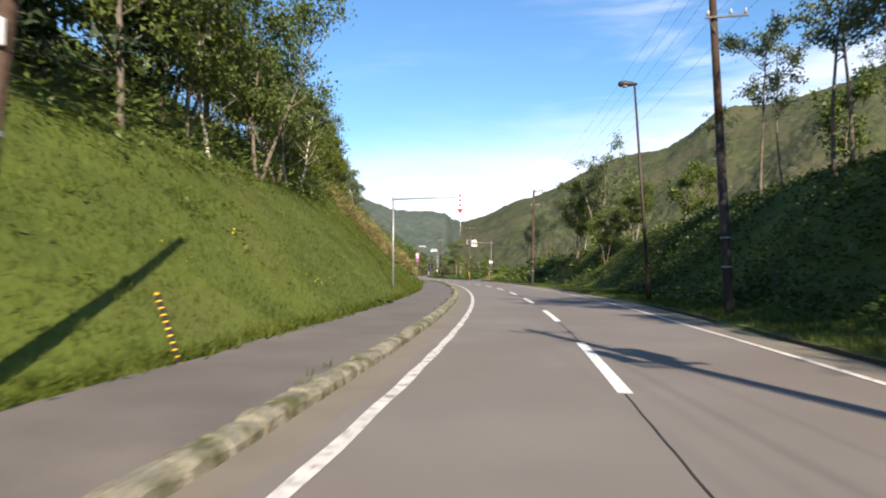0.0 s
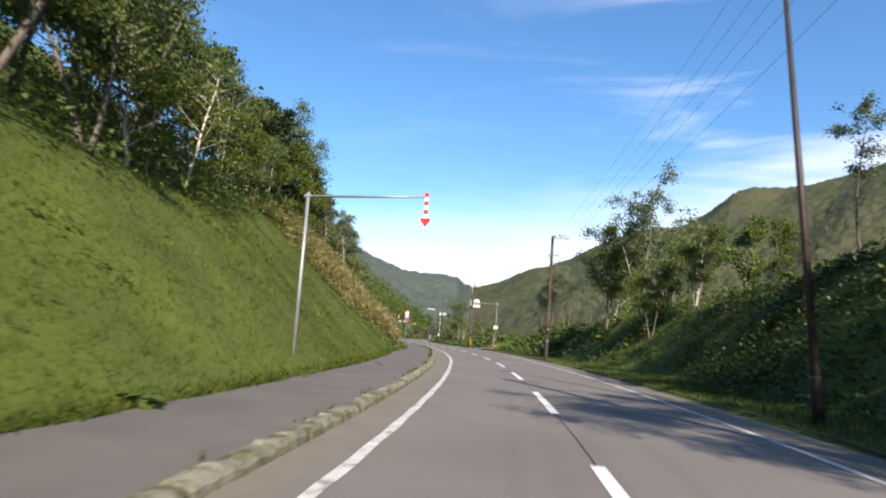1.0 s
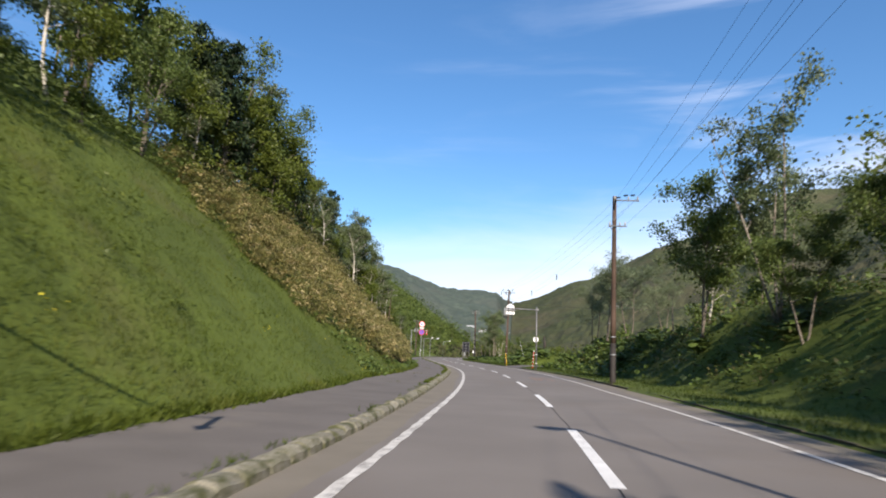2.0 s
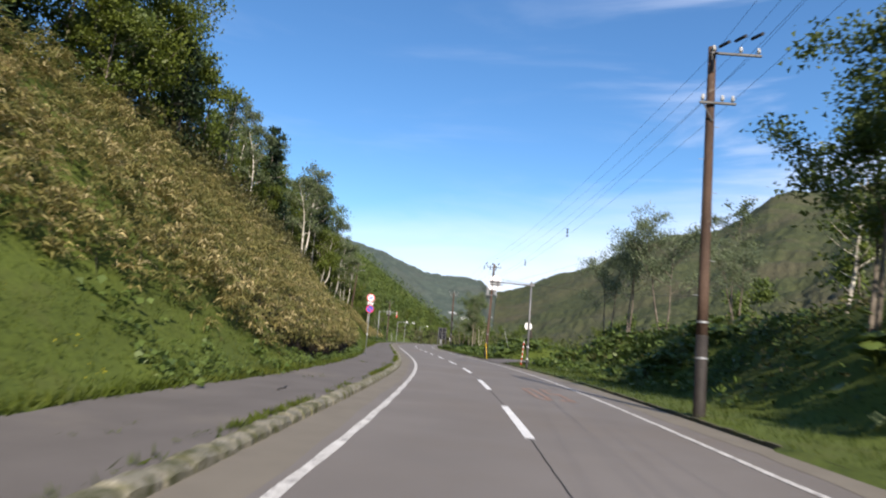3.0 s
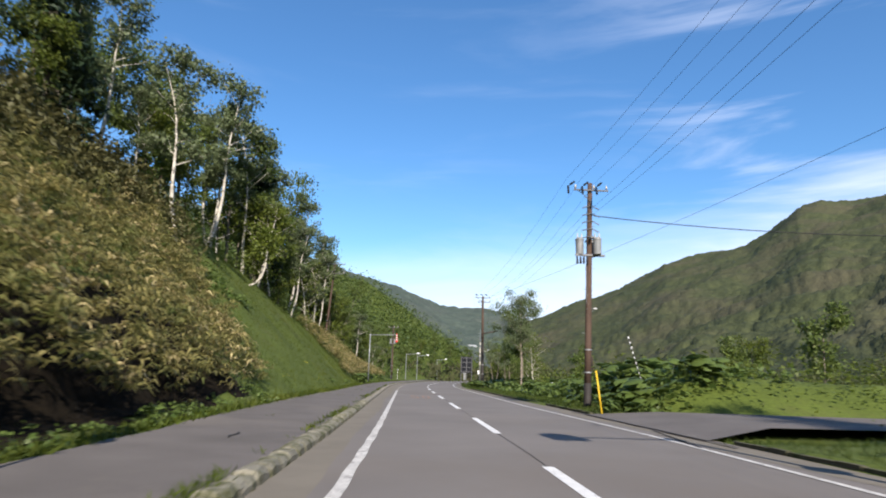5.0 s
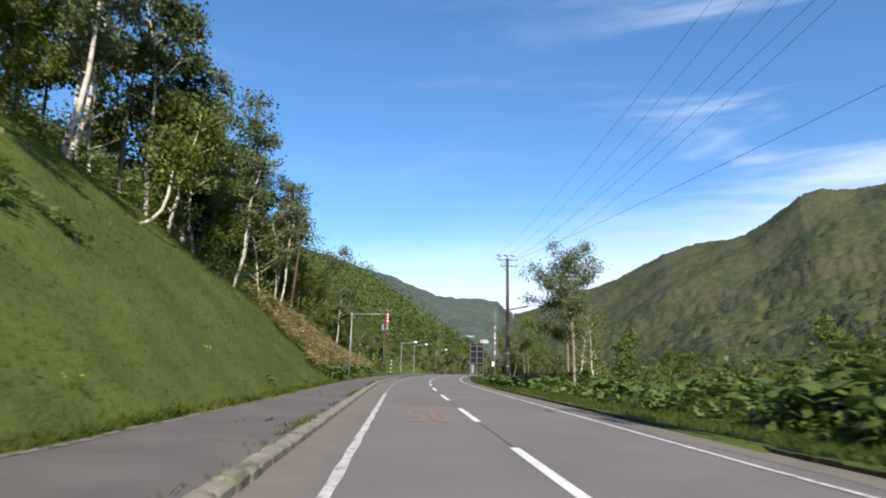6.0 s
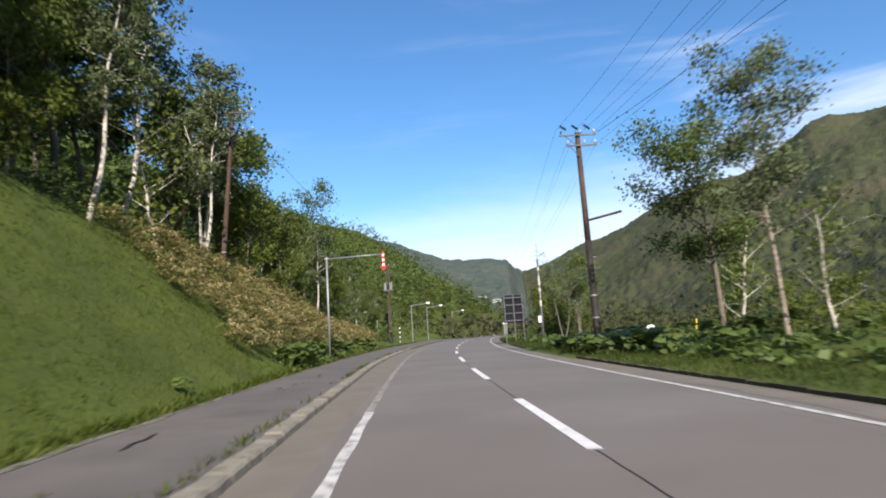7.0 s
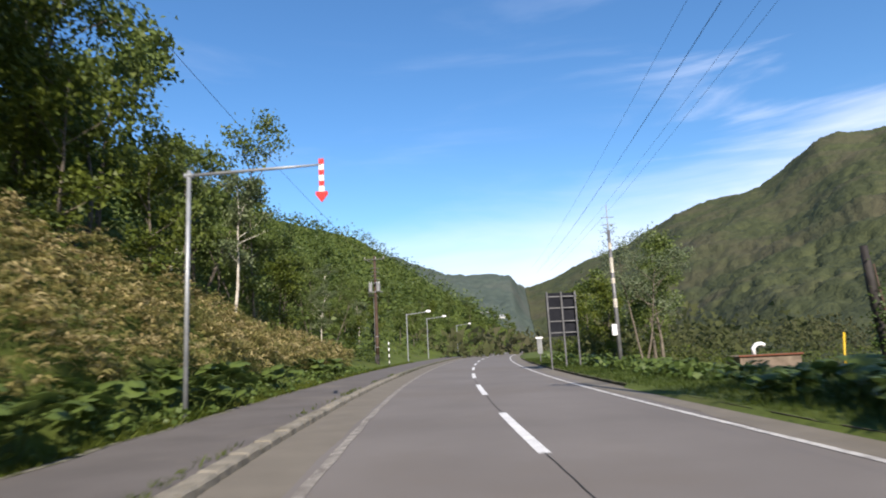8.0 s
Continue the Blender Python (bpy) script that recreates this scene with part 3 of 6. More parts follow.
def hill_height(az, d):
    ridge = np.interp(az, AZ, DIST)
    top = np.tan(np.radians(np.interp(az, AZ, EL))) * ridge
    start = np.interp(az, (-180, -60, -20, -8, 0, 12, 30, 90, 180), (200, 120, 230, 420, 420, 210, 120, 110, 200))
    u = np.clip((d - start) / (ridge - start), 0, 1.3)
    prof = np.where(u < 1, 0.72 * u ** 1.15 + 0.28 * smooth_step(u), 1 - (u - 1) * 0.4)
    x, y = d * np.sin(np.radians(az)), d * np.cos(np.radians(az))
    rough = bumps(x, y, 95, 3.0) * np.interp(u, (0, 0.2, 0.9, 1.0), (0, 0.035, 0.03, 0.012)) * top
    return top * prof + rough - 1.5


def domes(x, y, cell):
    """Rounded tree crowns standing side by side: height 0 to 1 over the plan, one crown a cell."""
    gx, gy = np.floor(x / cell), np.floor(y / cell)
    best = np.zeros_like(x)
    for i in (-1, 0, 1):
        for j in (-1, 0, 1):
            cx, cy = gx + i, gy + j
            h = [np.modf(np.abs(np.sin(cx * a + cy * b) * 43758.5453))[0] for a, b in ((12.99, 78.23), (39.35, 11.14), (73.16, 52.24))]
            d = np.hypot(x - (cx + h[0]) * cell, y - (cy + h[1]) * cell) / (cell * (0.6 + 0.4 * h[2]))
            best = np.maximum(best, np.sqrt(np.clip(1 - d * d, 0, 1)) * (0.55 + 0.45 * h[2]))
    return best


def hill_sheet(name, az_steps, material, label):
    d_steps = np.concatenate([[0.5, 25.0, 50.0], np.arange(75, 110, 12), np.arange(110, 460, 3.4), np.arange(464, 1000, 6.5), np.arange(1000, 1590, 9.0), [1700, 1900, 2300, 3200]])
    A_, D_ = np.meshgrid(az_steps, d_steps, indexing="ij")
    crown = rng.uniform(-1, 1, A_.shape) * np.interp(D_, (100, 300, 600, 1500), (0.1, 0.25, 0.8, 1.9))
    lump = rng.normal(0, 1, A_.shape)
    for turns, much in ((2, 1.6), (6, 1.4)):
        for _ in range(turns):
            lump = (lump + np.roll(lump, 1, 0) + np.roll(lump, -1, 0) + np.roll(lump, 1, 1) + np.roll(lump, -1, 1)) / 5
        crown = crown + lump * much * np.interp(D_, (300, 600), (0, 1.0))
    X_, Y_ = D_ * np.sin(np.radians(A_)), D_ * np.cos(np.radians(A_))
    wooded = np.clip((hill_height(A_, D_) - 2.0) / 10.0, 0, 1)
    crown = crown + wooded * 4.6 * domes(X_, Y_, 6.5) * np.interp(D_, (105, 125, 450, 900), (0, 1, 1, 0)) + wooded * 2.2 * domes(X_ + 40, Y_, 3.1) * np.interp(D_, (105, 125, 300, 460), (0, 1, 1, 0))
    Z_ = np.where(D_ > 1600, -20, hill_height(A_, D_) + crown)
    Z_ = np.where(D_ < 110, -3.0, Z_)
    i_ = np.arange(A_.size).reshape(A_.shape)
    hill_v = np.stack([HUB[0] + D_ * np.sin(np.radians(A_)), HUB[1] + D_ * np.cos(np.radians(A_)), Z_], -1).reshape(-1, 3)
    hill_q = np.stack([i_[:-1, :-1], i_[1:, :-1], i_[1:, 1:], i_[:-1, 1:]], -1).reshape(-1, 4)
    return tagged(new(name, array_mesh(name, hill_v, hill_q, 4, material, True)), label, "hills", kind="structure")


hill_sheet("hills_left", np.concatenate([np.arange(-180, -40, 4.0), np.arange(-40, -26, 0.5), np.arange(-26, -3.1, 0.25)]), HILL_HAZED, "green wooded hills tinted haze-blue at the valley's end")
hill_sheet("hills_right", np.concatenate([np.arange(-3.2, 46, 0.2), np.arange(46, 180.1, 4.0)]), HILL, "olive green wooded hillside along the valley")


def leaf_quads(c, out, length, width, lift=0.4, droop=0.0, corners=4):
    """Pointed leaves of four corners, or blades of three. c: feet (n, 3); out: (n, 3) directions; length, width: (n,)."""
    n = len(c)
    out = out / np.linalg.norm(out, axis=1, keepdims=True)
    side = np.cross(out, rng.normal(0, 1, (n, 3)) * lift + np.array([0, 0, 1.0]))
    side /= np.linalg.norm(side, axis=1, keepdims=True) + 1e-9
    tip = c + out * length[:, None] + np.array([0, 0, -1.0]) * (length * droop)[:, None]
    w = side * (width * 0.5)[:, None]
    if corners == 3:
        v = np.stack([c + w, tip, c - w + out * (length * 0.25)[:, None]], 1)
    else:
        mid = c + out * (length * 0.5)[:, None]
        v = np.stack([c, mid + w, tip, mid - w], 1)
    return v.reshape(-1, 3), np.arange(corners * n).reshape(-1, corners)


def leafy_crowns(name, az_lo, az_hi, d_lo, d_hi, count, size, leaves, leaf, label, material=None):
    """Tree crowns nearer by: leaves in loose clumps round uneven centres."""
    az = rng.uniform(az_lo, az_hi, count)
    d = np.sqrt(rng.uniform(d_lo ** 2, d_hi ** 2, count))
    keep = d < np.interp(az, AZ, DIST) * 1.02
    az, d = az[keep], d[keep]
    count = len(az)
    r = size * rng.uniform(0.5, 1.35, count)
    c = np.stack([HUB[0] + d * np.sin(np.radians(az)), HUB[1] + d * np.cos(np.radians(az)), hill_height(az, d) + r * 0.6], -1)
    way = rng.normal(0, 1, (count, leaves, 3))
    way /= np.linalg.norm(way, axis=2, keepdims=True)
    way[..., 2] = np.abs(way[..., 2]) * 1.25 - 0.25
    place = c[:, None] + way * (r[:, None] * rng.uniform(0.72, 1.05, (count, leaves)))[..., None]
    out = way.reshape(-1, 3) * 0.5 + rng.normal(0, 0.7, (count * leaves, 3))
    ln = leaf * np.repeat(r / size, leaves) * rng.uniform(0.7, 1.4, count * leaves)
    v, q = leaf_quads(place.reshape(-1, 3), out, ln, ln * 0.75, lift=0.8, corners=3)
    return tagged(new(name, array_mesh(name, v, q, 3, material or WOODS)), label, "woods", kind="stuff")


leafy_crowns("hillside_leaves", -5, 44, 108, 200, 420, 2.6, 90, 0.5, "leafy crowns at the foot of the hillside")
leafy_crowns("hillside_leaves", -26, -5, 150, 450, 1100, 3.0, 30, 1.2, "leafy crowns of woods beyond the bend")


# ---------------------------------------------------------------- leaves, grass and shrubs
def scatter(name, count, s_range, lat_of, keep, length, aspect, material, label, category, rise=0.5, depth=0.0, droop=0.0, per=1, spread=0.15, dz=0.0, shell=None, corners=4):
    """Leaves or blades over the ground. lat_of(s, u): offset for u in 0..1; keep(s, lat): chance; depth: how high above the ground they stand."""
    s = rng.uniform(*s_range, count)
    lat = lat_of(s, rng.random(count))
    ok = rng.random(count) < keep(s, lat)
    s, lat = s[ok], lat[ok]
    x, y = along(s, lat)
    z = height(s, lat, shell is None) + dz
    c = np.repeat(np.stack([x, y, z], -1), per, 0)
    n = len(c)
    c = c + rng.normal(0, spread, (n, 3)) * np.array([1, 1, 0.0])
    if depth:
        c[:, 2] += depth * rng.random(n) ** 0.7 * np.repeat(0.55 + 0.45 * bumps(s, lat, 1.6, 5.0), per)
    if shell:
        # a canopy: mean height, swell of its clumps, thickness of its leafy top
        swell = shell[0] + shell[1] * bumps(s, lat, 1.1, 3.0) + 0.55 * shell[1] * bumps(s, lat, 0.42, 8.0)
        swell = swell + 0.12 * np.exp(-np.maximum(-lat - walk_edge(s) - 0.75, 0) / 1.2) * (lat < 0)
        c[:, 2] += np.repeat(swell - shell[2] * rng.random(len(s)) ** 2, per)
    out = rng.normal(0, 1, (n, 3))
    out[:, 2] = np.abs(out[:, 2]) * 0.4 + rise
    ln = length * rng.uniform(0.6, 1.35, n)
    v, q = leaf_quads(c, out, ln, ln * aspect * rng.uniform(0.8, 1.2, n), droop=droop, corners=corners)
    return tagged(new(name, array_mesh(name, v, q, corners, material)), label, category, kind="stuff")


def brown_1(s, lat):
    """Where the dry bamboo grass covers the bank: its share, 0 to 1."""
    a = -lat
    near = np.interp(a, (6, 7, 8.6, 9.8, 12.7, 15, 20), (66, 64, 57.6, 54.2, 52, 52, 55)) + 0.8 * np.sin(a * 3.1)
    far = np.interp(a, (6, 7, 9.8, 14, 18), (104, 104.4, 107.4, 111.5, 112.5)) + 0.8 * np.sin(a * 2.7)
    return ((s > near) & (s < far) & (a < np.interp(s, (50, 66, 80, 92, 114), (17.0, 16.2, 14.4, 13.6, 14.2)) + 0.5 * np.sin(s * 0.9))).astype(float)


def brown_2(s, lat):
    a = -lat
    near = np.interp(a, (6, 7.2, 11), (139.5, 138.6, 138.5)) + 0.6 * np.sin(a * 3)
    return ((s > near) & (s < 176) & (a > walk_edge(s) + 0.5) & (a < grass_top(s) + 1.0)).astype(float)


def green_bank(s, lat):
    return np.where((brown_1(s - 2.4, lat) * brown_1(s + 1.5, lat) + brown_2(s - 2.0, lat)) > 0, 0.0, 1.0)


def bank_lat(s, u):
    return -(walk_edge(s) - 0.12 + u * (grass_top(s) - walk_edge(s) + 0.6))


scatter("bank_grass", 84000, (-20, 172), bank_lat, green_bank, 0.15, 0.10, GRASS, "lush green grass on the steep roadside bank", "grass", rise=1.8, per=3, spread=0.06, corners=3)
scatter("bank_grass", 9000, (-20, 200), lambda s, u: -(walk_edge(s) - 0.15 + 0.5 * u), lambda s, l: 0.8 + 0 * s, 0.20, 0.2, GRASS,
        "green grass tufts along the footway edge", "grass", rise=0.7, per=4, spread=0.07, corners=3)
scatter("verge_grass", 36000, (-20, 190), lambda s, u: verge_edge(s) - 0.02 + u * np.interp(s, (20, 40, 90, 100), (3.0, 8.5, 8.5, 3.0)), lambda s, l: np.where((s > 94.4) & (s < 102.0), 0.0, 1.0), 0.15, 0.13, SHADED_VERGE,
        "green grass verge beside the road shoulder", "grass", rise=1.6, per=3, spread=0.06, corners=3)
scatter("kerb_grass", 13000, (-15, 170), lambda s, u: -kerb_foot(s) - 0.38 + 0.10 * (u - 0.5),
        lambda s, l: np.clip(0.25 + 0.6 * bumps(s, l, 4.0, 1.0), 0.03, 1) * np.interp(s, (-10, 8, 40, 50, 58, 82, 90, 104, 120), (0.02, 0.03, 0.08, 0.2, 1.0, 1.0, 0.35, 0.25, 0.15)), 0.12, 0.2, GRASS,
        "moss and grass tufts growing along the kerb", "grass", rise=0.8, per=4, spread=0.05, dz=0.24, corners=3)
scatter("footway_weeds", 420, (50, 145), lambda s, u: np.where(u < 0.5, -4.15 - 0.12 * u, -4.55 - 0.9 * u), lambda s, l: np.clip(np.sin(s * 0.83) * np.sin(s * 0.31 + 1.0) * 2.2 - 0.9, 0, 1), 0.06, 0.3, GRASS,
        "small weeds sprouting from the footway asphalt", "weeds", rise=0.6, per=6, spread=0.06, dz=0.26, corners=3)
scatter("bank_herbs", 2600, (-18, 150), lambda s, u: bank_lat(s, 0.25 + 0.75 * u ** 0.6), lambda s, l: green_bank(s, l) * np.clip(bumps(s, l, 2.4, 9.0) + 0.2 * (-l - walk_edge(s)) / 5 - 0.1, 0, 1), 0.16, 0.45, LEAF_LIME,
        "clumps of leafy green herbs in the bank grass", "herbs", rise=0.5, depth=0.35, droop=0.25, per=10, spread=0.16, corners=3)
scatter("dry_grass", 1500, (-16, 60), lambda s, u: -(walk_edge(s) - 0.16 + 0.12 * u), lambda s, l: np.clip(0.25 + 0.9 * bumps(s, l, 1.8, 2.0), 0, 1), 0.13, 0.14, SASA_STRAW,
        "dry straw-coloured grass along the footway edge", "grass", rise=0.25, per=5, spread=0.06, corners=3)
scatter("bank_herbs", 420, (56, 62.5), lambda s, u: bank_lat(s, 0.85 * u), lambda s, l: np.where(brown_1(s, l) > 0, 0.0, 1.0) * np.clip(0.45 + 0.9 * bumps(s, l, 1.8, 2.0), 0, 1), 0.20, 0.75, BUTTERBUR,
        "broad-leaved bright green herbs below the bamboo grass", "herbs", rise=0.5, depth=0.55, droop=0.25, per=6, spread=0.2)
scatter("bank_herbs", 640, (103, 117), lambda s, u: -(walk_edge(s) + np.interp(s, (103, 110, 117), (6.6, 5.6, 4.8)) + 1.8 * u), lambda s, l: np.clip(0.35 + 1.1 * bumps(s, l, 1.5, 2.0), 0, 1), 0.24, 0.8, BUTTERBUR,
        "leafy yellow-green herbs high on the grass bank", "herbs", rise=0.5, depth=0.4, droop=0.25, per=6, spread=0.22)
for tint, share, drop in ((SASA, 1.0, 0.0), (SASA_STRAW, 0.42, 0.08)):
    named = ("dry_bamboo_grass", "dry tan and olive bamboo grass on the bank") if tint is SASA else ("straw_grass", "bleached straw-coloured dead leaves over the bank")
    scatter(named[0], int(17500 * share), (49, 116), lambda s, u: -(walk_edge(s) + 0.75 + u * (grass_top(s) - walk_edge(s) + 1.5)),
            lambda s, l: brown_1(s, l) * (1.0 if tint is SASA else np.clip(bumps(s, l, 2.6, 4.0) + 0.25 + 0.5 * (s < np.interp(-l, (6, 10, 16), (72, 66, 60))), 0, 1)), 0.34, 0.145, tint, named[1], "bamboo grass",
            rise=0.25, shell=(0.75, 0.85, 0.24), droop=0.55, per=8, spread=0.07, dz=drop)
    scatter(named[0], int(8500 * share), (130, 178), lambda s, u: -(walk_edge(s) + 0.9 + u * (grass_top(s) - walk_edge(s) + 0.8)),
            lambda s, l: brown_2(s, l) * (1.0 if tint is SASA else np.clip(bumps(s, l, 2.6, 4.0) + 0.75, 0, 1)), 0.26, 0.16, tint, named[1], "bamboo grass",
            rise=0.25, shell=(0.75, 0.55, 0.28), droop=0.5, per=8, spread=0.06, dz=drop)
scatter("bamboo_stems", 700, (52, 114), lambda s, u: -(walk_edge(s) + 0.8 + u * (grass_top(s) - walk_edge(s) + 1.0)), brown_1, 0.7, 0.02, POLE_DARK,
        "thin dark stems under the bamboo grass", "bamboo grass", rise=1.6, per=2, spread=0.1)
# a sheet over the hollow's soil that paints the overhang's shade
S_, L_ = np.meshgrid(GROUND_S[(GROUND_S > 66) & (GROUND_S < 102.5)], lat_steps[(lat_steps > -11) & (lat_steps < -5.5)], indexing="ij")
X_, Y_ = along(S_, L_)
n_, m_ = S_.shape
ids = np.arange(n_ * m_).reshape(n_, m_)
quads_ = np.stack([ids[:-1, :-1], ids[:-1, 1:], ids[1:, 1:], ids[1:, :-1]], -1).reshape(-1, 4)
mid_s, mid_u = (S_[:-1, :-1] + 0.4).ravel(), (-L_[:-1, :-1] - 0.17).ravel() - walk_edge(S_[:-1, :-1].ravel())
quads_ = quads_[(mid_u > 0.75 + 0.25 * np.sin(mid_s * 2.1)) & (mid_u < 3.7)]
tagged(new("litter_shade", array_mesh("litter_shade", np.stack([X_, Y_, height(S_, L_) + 0.03], -1).reshape(-1, 3), quads_, 4, HUMUS_SHADE, True)),
       "bare soil painted near-black as shade under bamboo grass", "soil", kind="structure")
scatter("bank_scrub", 7000, (66, 116), lambda s, u: -(13.2 + 5.5 * u), lambda s, l: np.where(brown_1(s, l) > 0, 0.0, 1.0) * np.interp(s, (66, 80, 112, 116), (0.3, 1, 1, 0)), 0.30, 0.4, SCRUB,
        "olive brown scrub between the bamboo grass and trees", "scrub", rise=0.6, depth=2.7, droop=0.2, per=5, spread=0.25)
# dark shrubs over the opposite bank
scatter("bank_scrub", 1800, (28, 94), lambda s, u: verge_edge(s) + 3.4 + u * 8.0, lambda s, l: np.clip(0.3 + 0.9 * bumps(s, l, 2.6, 1.0), 0, 1), 0.24, 0.4, SCRUB,
        "olive brown weeds between shrubs on the bank", "scrub", rise=0.7, depth=0.9, droop=0.2, per=5, spread=0.2)
scatter("bank_shrubs", 14500, (-20, 95), lambda s, u: verge_edge(s) + np.interp(s, (20, 40), (2.2, 3.2)) + u * 7.5, lambda s, l: np.where(s > 93, 0.2, 1.0) * np.clip(np.interp(s, (15, 35, 50), (1.0, 0.45, 0.1)) + 0.8 * bumps(s, l, 3.2, 7.0), 0.04, 1), 0.19, 0.6, SHRUB,
        "dense dark green shrubs over the shaded bank", "shrubs", rise=0.25, depth=0.5, droop=0.25, per=6, spread=0.25)
scatter("forest_undergrowth", 28000, (-25, 195), lambda s, u: -(grass_top(s) - 0.6 + u * 12.0), lambda s, l: np.exp(-(-l - grass_top(s)) / 8.0), 0.23, 0.5, LEAF,
        "green undergrowth along the edge of the woods", "undergrowth", rise=0.3, depth=1.8, droop=0.3, per=4, spread=0.35, corners=3)
scatter("valley_scrub", 27000, (88, 240), lambda s, u: 9.0 + 47 * u ** 1.3, lambda s, l: np.clip(0.45 + 0.6 * bumps(s, l, 7.0, 2.0), 0.0, 1) * np.where(((s > 94.5) & (s < 102.0) & (l < 36)) | ((s > 142) & (s < 180) & (l < 24)), 0, 1), 0.24, 0.6, LEAF_LIME,
        "tangled green scrub in the valley beside the road", "scrub", rise=0.3, depth=2.0, droop=0.2, per=7, spread=0.6, corners=3)
scatter("valley_scrub", 5000, (20, 95), lambda s, u: 13 + 40 * u ** 1.2, lambda s, l: np.clip(0.2 + 0.7 * bumps(s, l, 7.0, 2.0), 0.0, 1), 0.45, 0.6, LEAF,
        "tangled green scrub behind the shaded bank", "scrub", rise=0.3, depth=1.0, droop=0.2, per=4, spread=0.5)
scatter("bend_scrub", 9000, (172, 300), lambda s, u: -(8.5 + 26 * u), lambda s, l: np.clip(0.5 + 0.6 * bumps(s, l, 6.0, 1.0), 0.05, 1), 0.42, 0.6, LEAF,
        "green scrub at the outside of the road bend", "scrub", rise=0.3, depth=3.5, droop=0.2, per=4, spread=0.6)


scatter("bend_woods", 9000, (150, 300), lambda s, u: -(15 + 54 * u), lambda s, l: np.clip((-l - 14 - np.interp(s, (150, 190), (6, 0))) / 6.0, 0, 1) * np.clip(0.75 + 0.5 * bumps(s, l, 6.0, 1.0), 0.2, 1), 0.85, 0.7, LEAF,
        "leafy green woods on the slope beyond the bend", "woods", rise=0.3, depth=6.0, droop=0.2, per=5, spread=0.9, corners=3)

# ---------------------------------------------------------------- trees
def grow(seed, tall, radius, base, width, limbs, leaves, leaf, lean=(0, 0), stems=1, bend=0.05, twigs=4, conifer=False, sweep=(0.0, 0.0), clump=1.0, puff=0.155, corners=4):
    """Wood and leaves of one tree: tapered stems, limbs, twigs, and a crown of leaves round the twig ends."""
    r = random.Random(seed)
    wood, tips = Form(), []
    for st in range(stems):
        a0 = 6.28 * st / max(stems, 1) + r.uniform(0, 1)
        out = Vector((math.cos(a0), math.sin(a0), 0)) * (0.0 if stems == 1 else 0.22)
        h = tall * (1.0 if st == 0 else r.uniform(0.8, 0.97))
        pts, p, d = [], Vector((0, 0, -0.4)) + out * radius * 2, Vector((lean[0], lean[1], 1)) + out
        steps = 9
        for i in range(steps + 1):
            pts.append(p.copy())
            d = (d + Vector((r.uniform(-bend, bend), r.uniform(-bend, bend), 0.05))).normalized()
            p = p + d * (h + 0.4) / steps
        rad = [radius * (1 - 0.86 * i / steps) * (1.25 if i == 0 else 1) / (1 if stems == 1 else 1.3) for i in range(steps + 1)]
        wood.tube(pts, rad, 7)
        n_l = max(3, limbs // stems)
        for j in range(n_l):
            f = base + (1 - base) * (j + r.random() * 0.8) / n_l
            k = min(f, 0.97) * steps
            i0 = int(k)
            q = pts[i0].lerp(pts[i0 + 1], k - i0)
            a = r.uniform(0, 6.28)
            taper = (1 - f) / (1 - base)
            reach = width * (0.35 + 0.65 * taper if conifer else (0.45 + 0.75 * math.sin(min(1, taper + 0.18) * 2.6))) * r.uniform(0.65, 1.1)
            up = (-0.15 if conifer else r.uniform(0.35, 0.9))
            dl = Vector((math.cos(a) + sweep[0], math.sin(a) + sweep[1], up)).normalized()
            lp, lpts = q.copy(), [q.copy()]
            for _ in range(4):
                dl = (dl + Vector((r.uniform(-.18, .18), r.uniform(-.18, .18), r.uniform(-.08, .16)))).normalized()
                lp = lp + dl * reach / 4
                lpts.append(lp.copy())
            lr = radius * 0.36 * (0.4 + 0.6 * taper)
            wood.tube(lpts, [lr, lr * .75, lr * .5, lr * .3, lr * .12], 4, False)
            for t in range(twigs):
                b = lpts[r.choice((1, 2, 2, 3, 3, 4))]
                td = Vector((r.uniform(-1, 1), r.uniform(-1, 1), r.uniform(-0.3 if conifer else -0.1, 0.25 if conifer else 0.9))).normalized()
                e = b + td * reach * r.uniform(0.25, 0.55)
                wood.tube([b, b.lerp(e, .5) + Vector((0, 0, .05 * reach)), e], [lr * .3, lr * .2, lr * .07], 3, False)
                tips += [tuple(e), tuple(b.lerp(e, 0.6))]
            tips.append(tuple(lpts[4]))
        tips.append(tuple(pts[-1]))
    g = np.random.default_rng(seed)
    tips = np.array(tips)
    tips = tips[g.permutation(len(tips))[:max(6, int(len(tips) * clump))]]
    c = tips[g.integers(0, len(tips), leaves)]
    puff = width * (0.10 if conifer else puff)
    c = c + g.normal(0, puff, (leaves, 3)) * np.array([1, 1, 0.45 if conifer else 0.75])
    out = g.normal(0, 1, (leaves, 3))
    out[:, 2] -= 0.15
    ln = leaf * g.uniform(0.6, 1.4, leaves)
    lv, lq = leaf_quads(c, out, ln, ln * (0.35 if conifer else 0.7) * (1.25 if corners == 3 else 1.0), lift=0.9, corners=corners)
    return wood, lv, lq


def tree(name, label, category, wood_mat, leaf_mat, **how):
    wood, lv, lq = grow(**how)
    t = thing(name, Matrix(), label, category)
    part("trunk", wood, wood_mat, t, smooth=True)
    part("crown", array_mesh("crown", lv, lq, lq.shape[1], leaf_mat), leaf_mat, t)
    return t


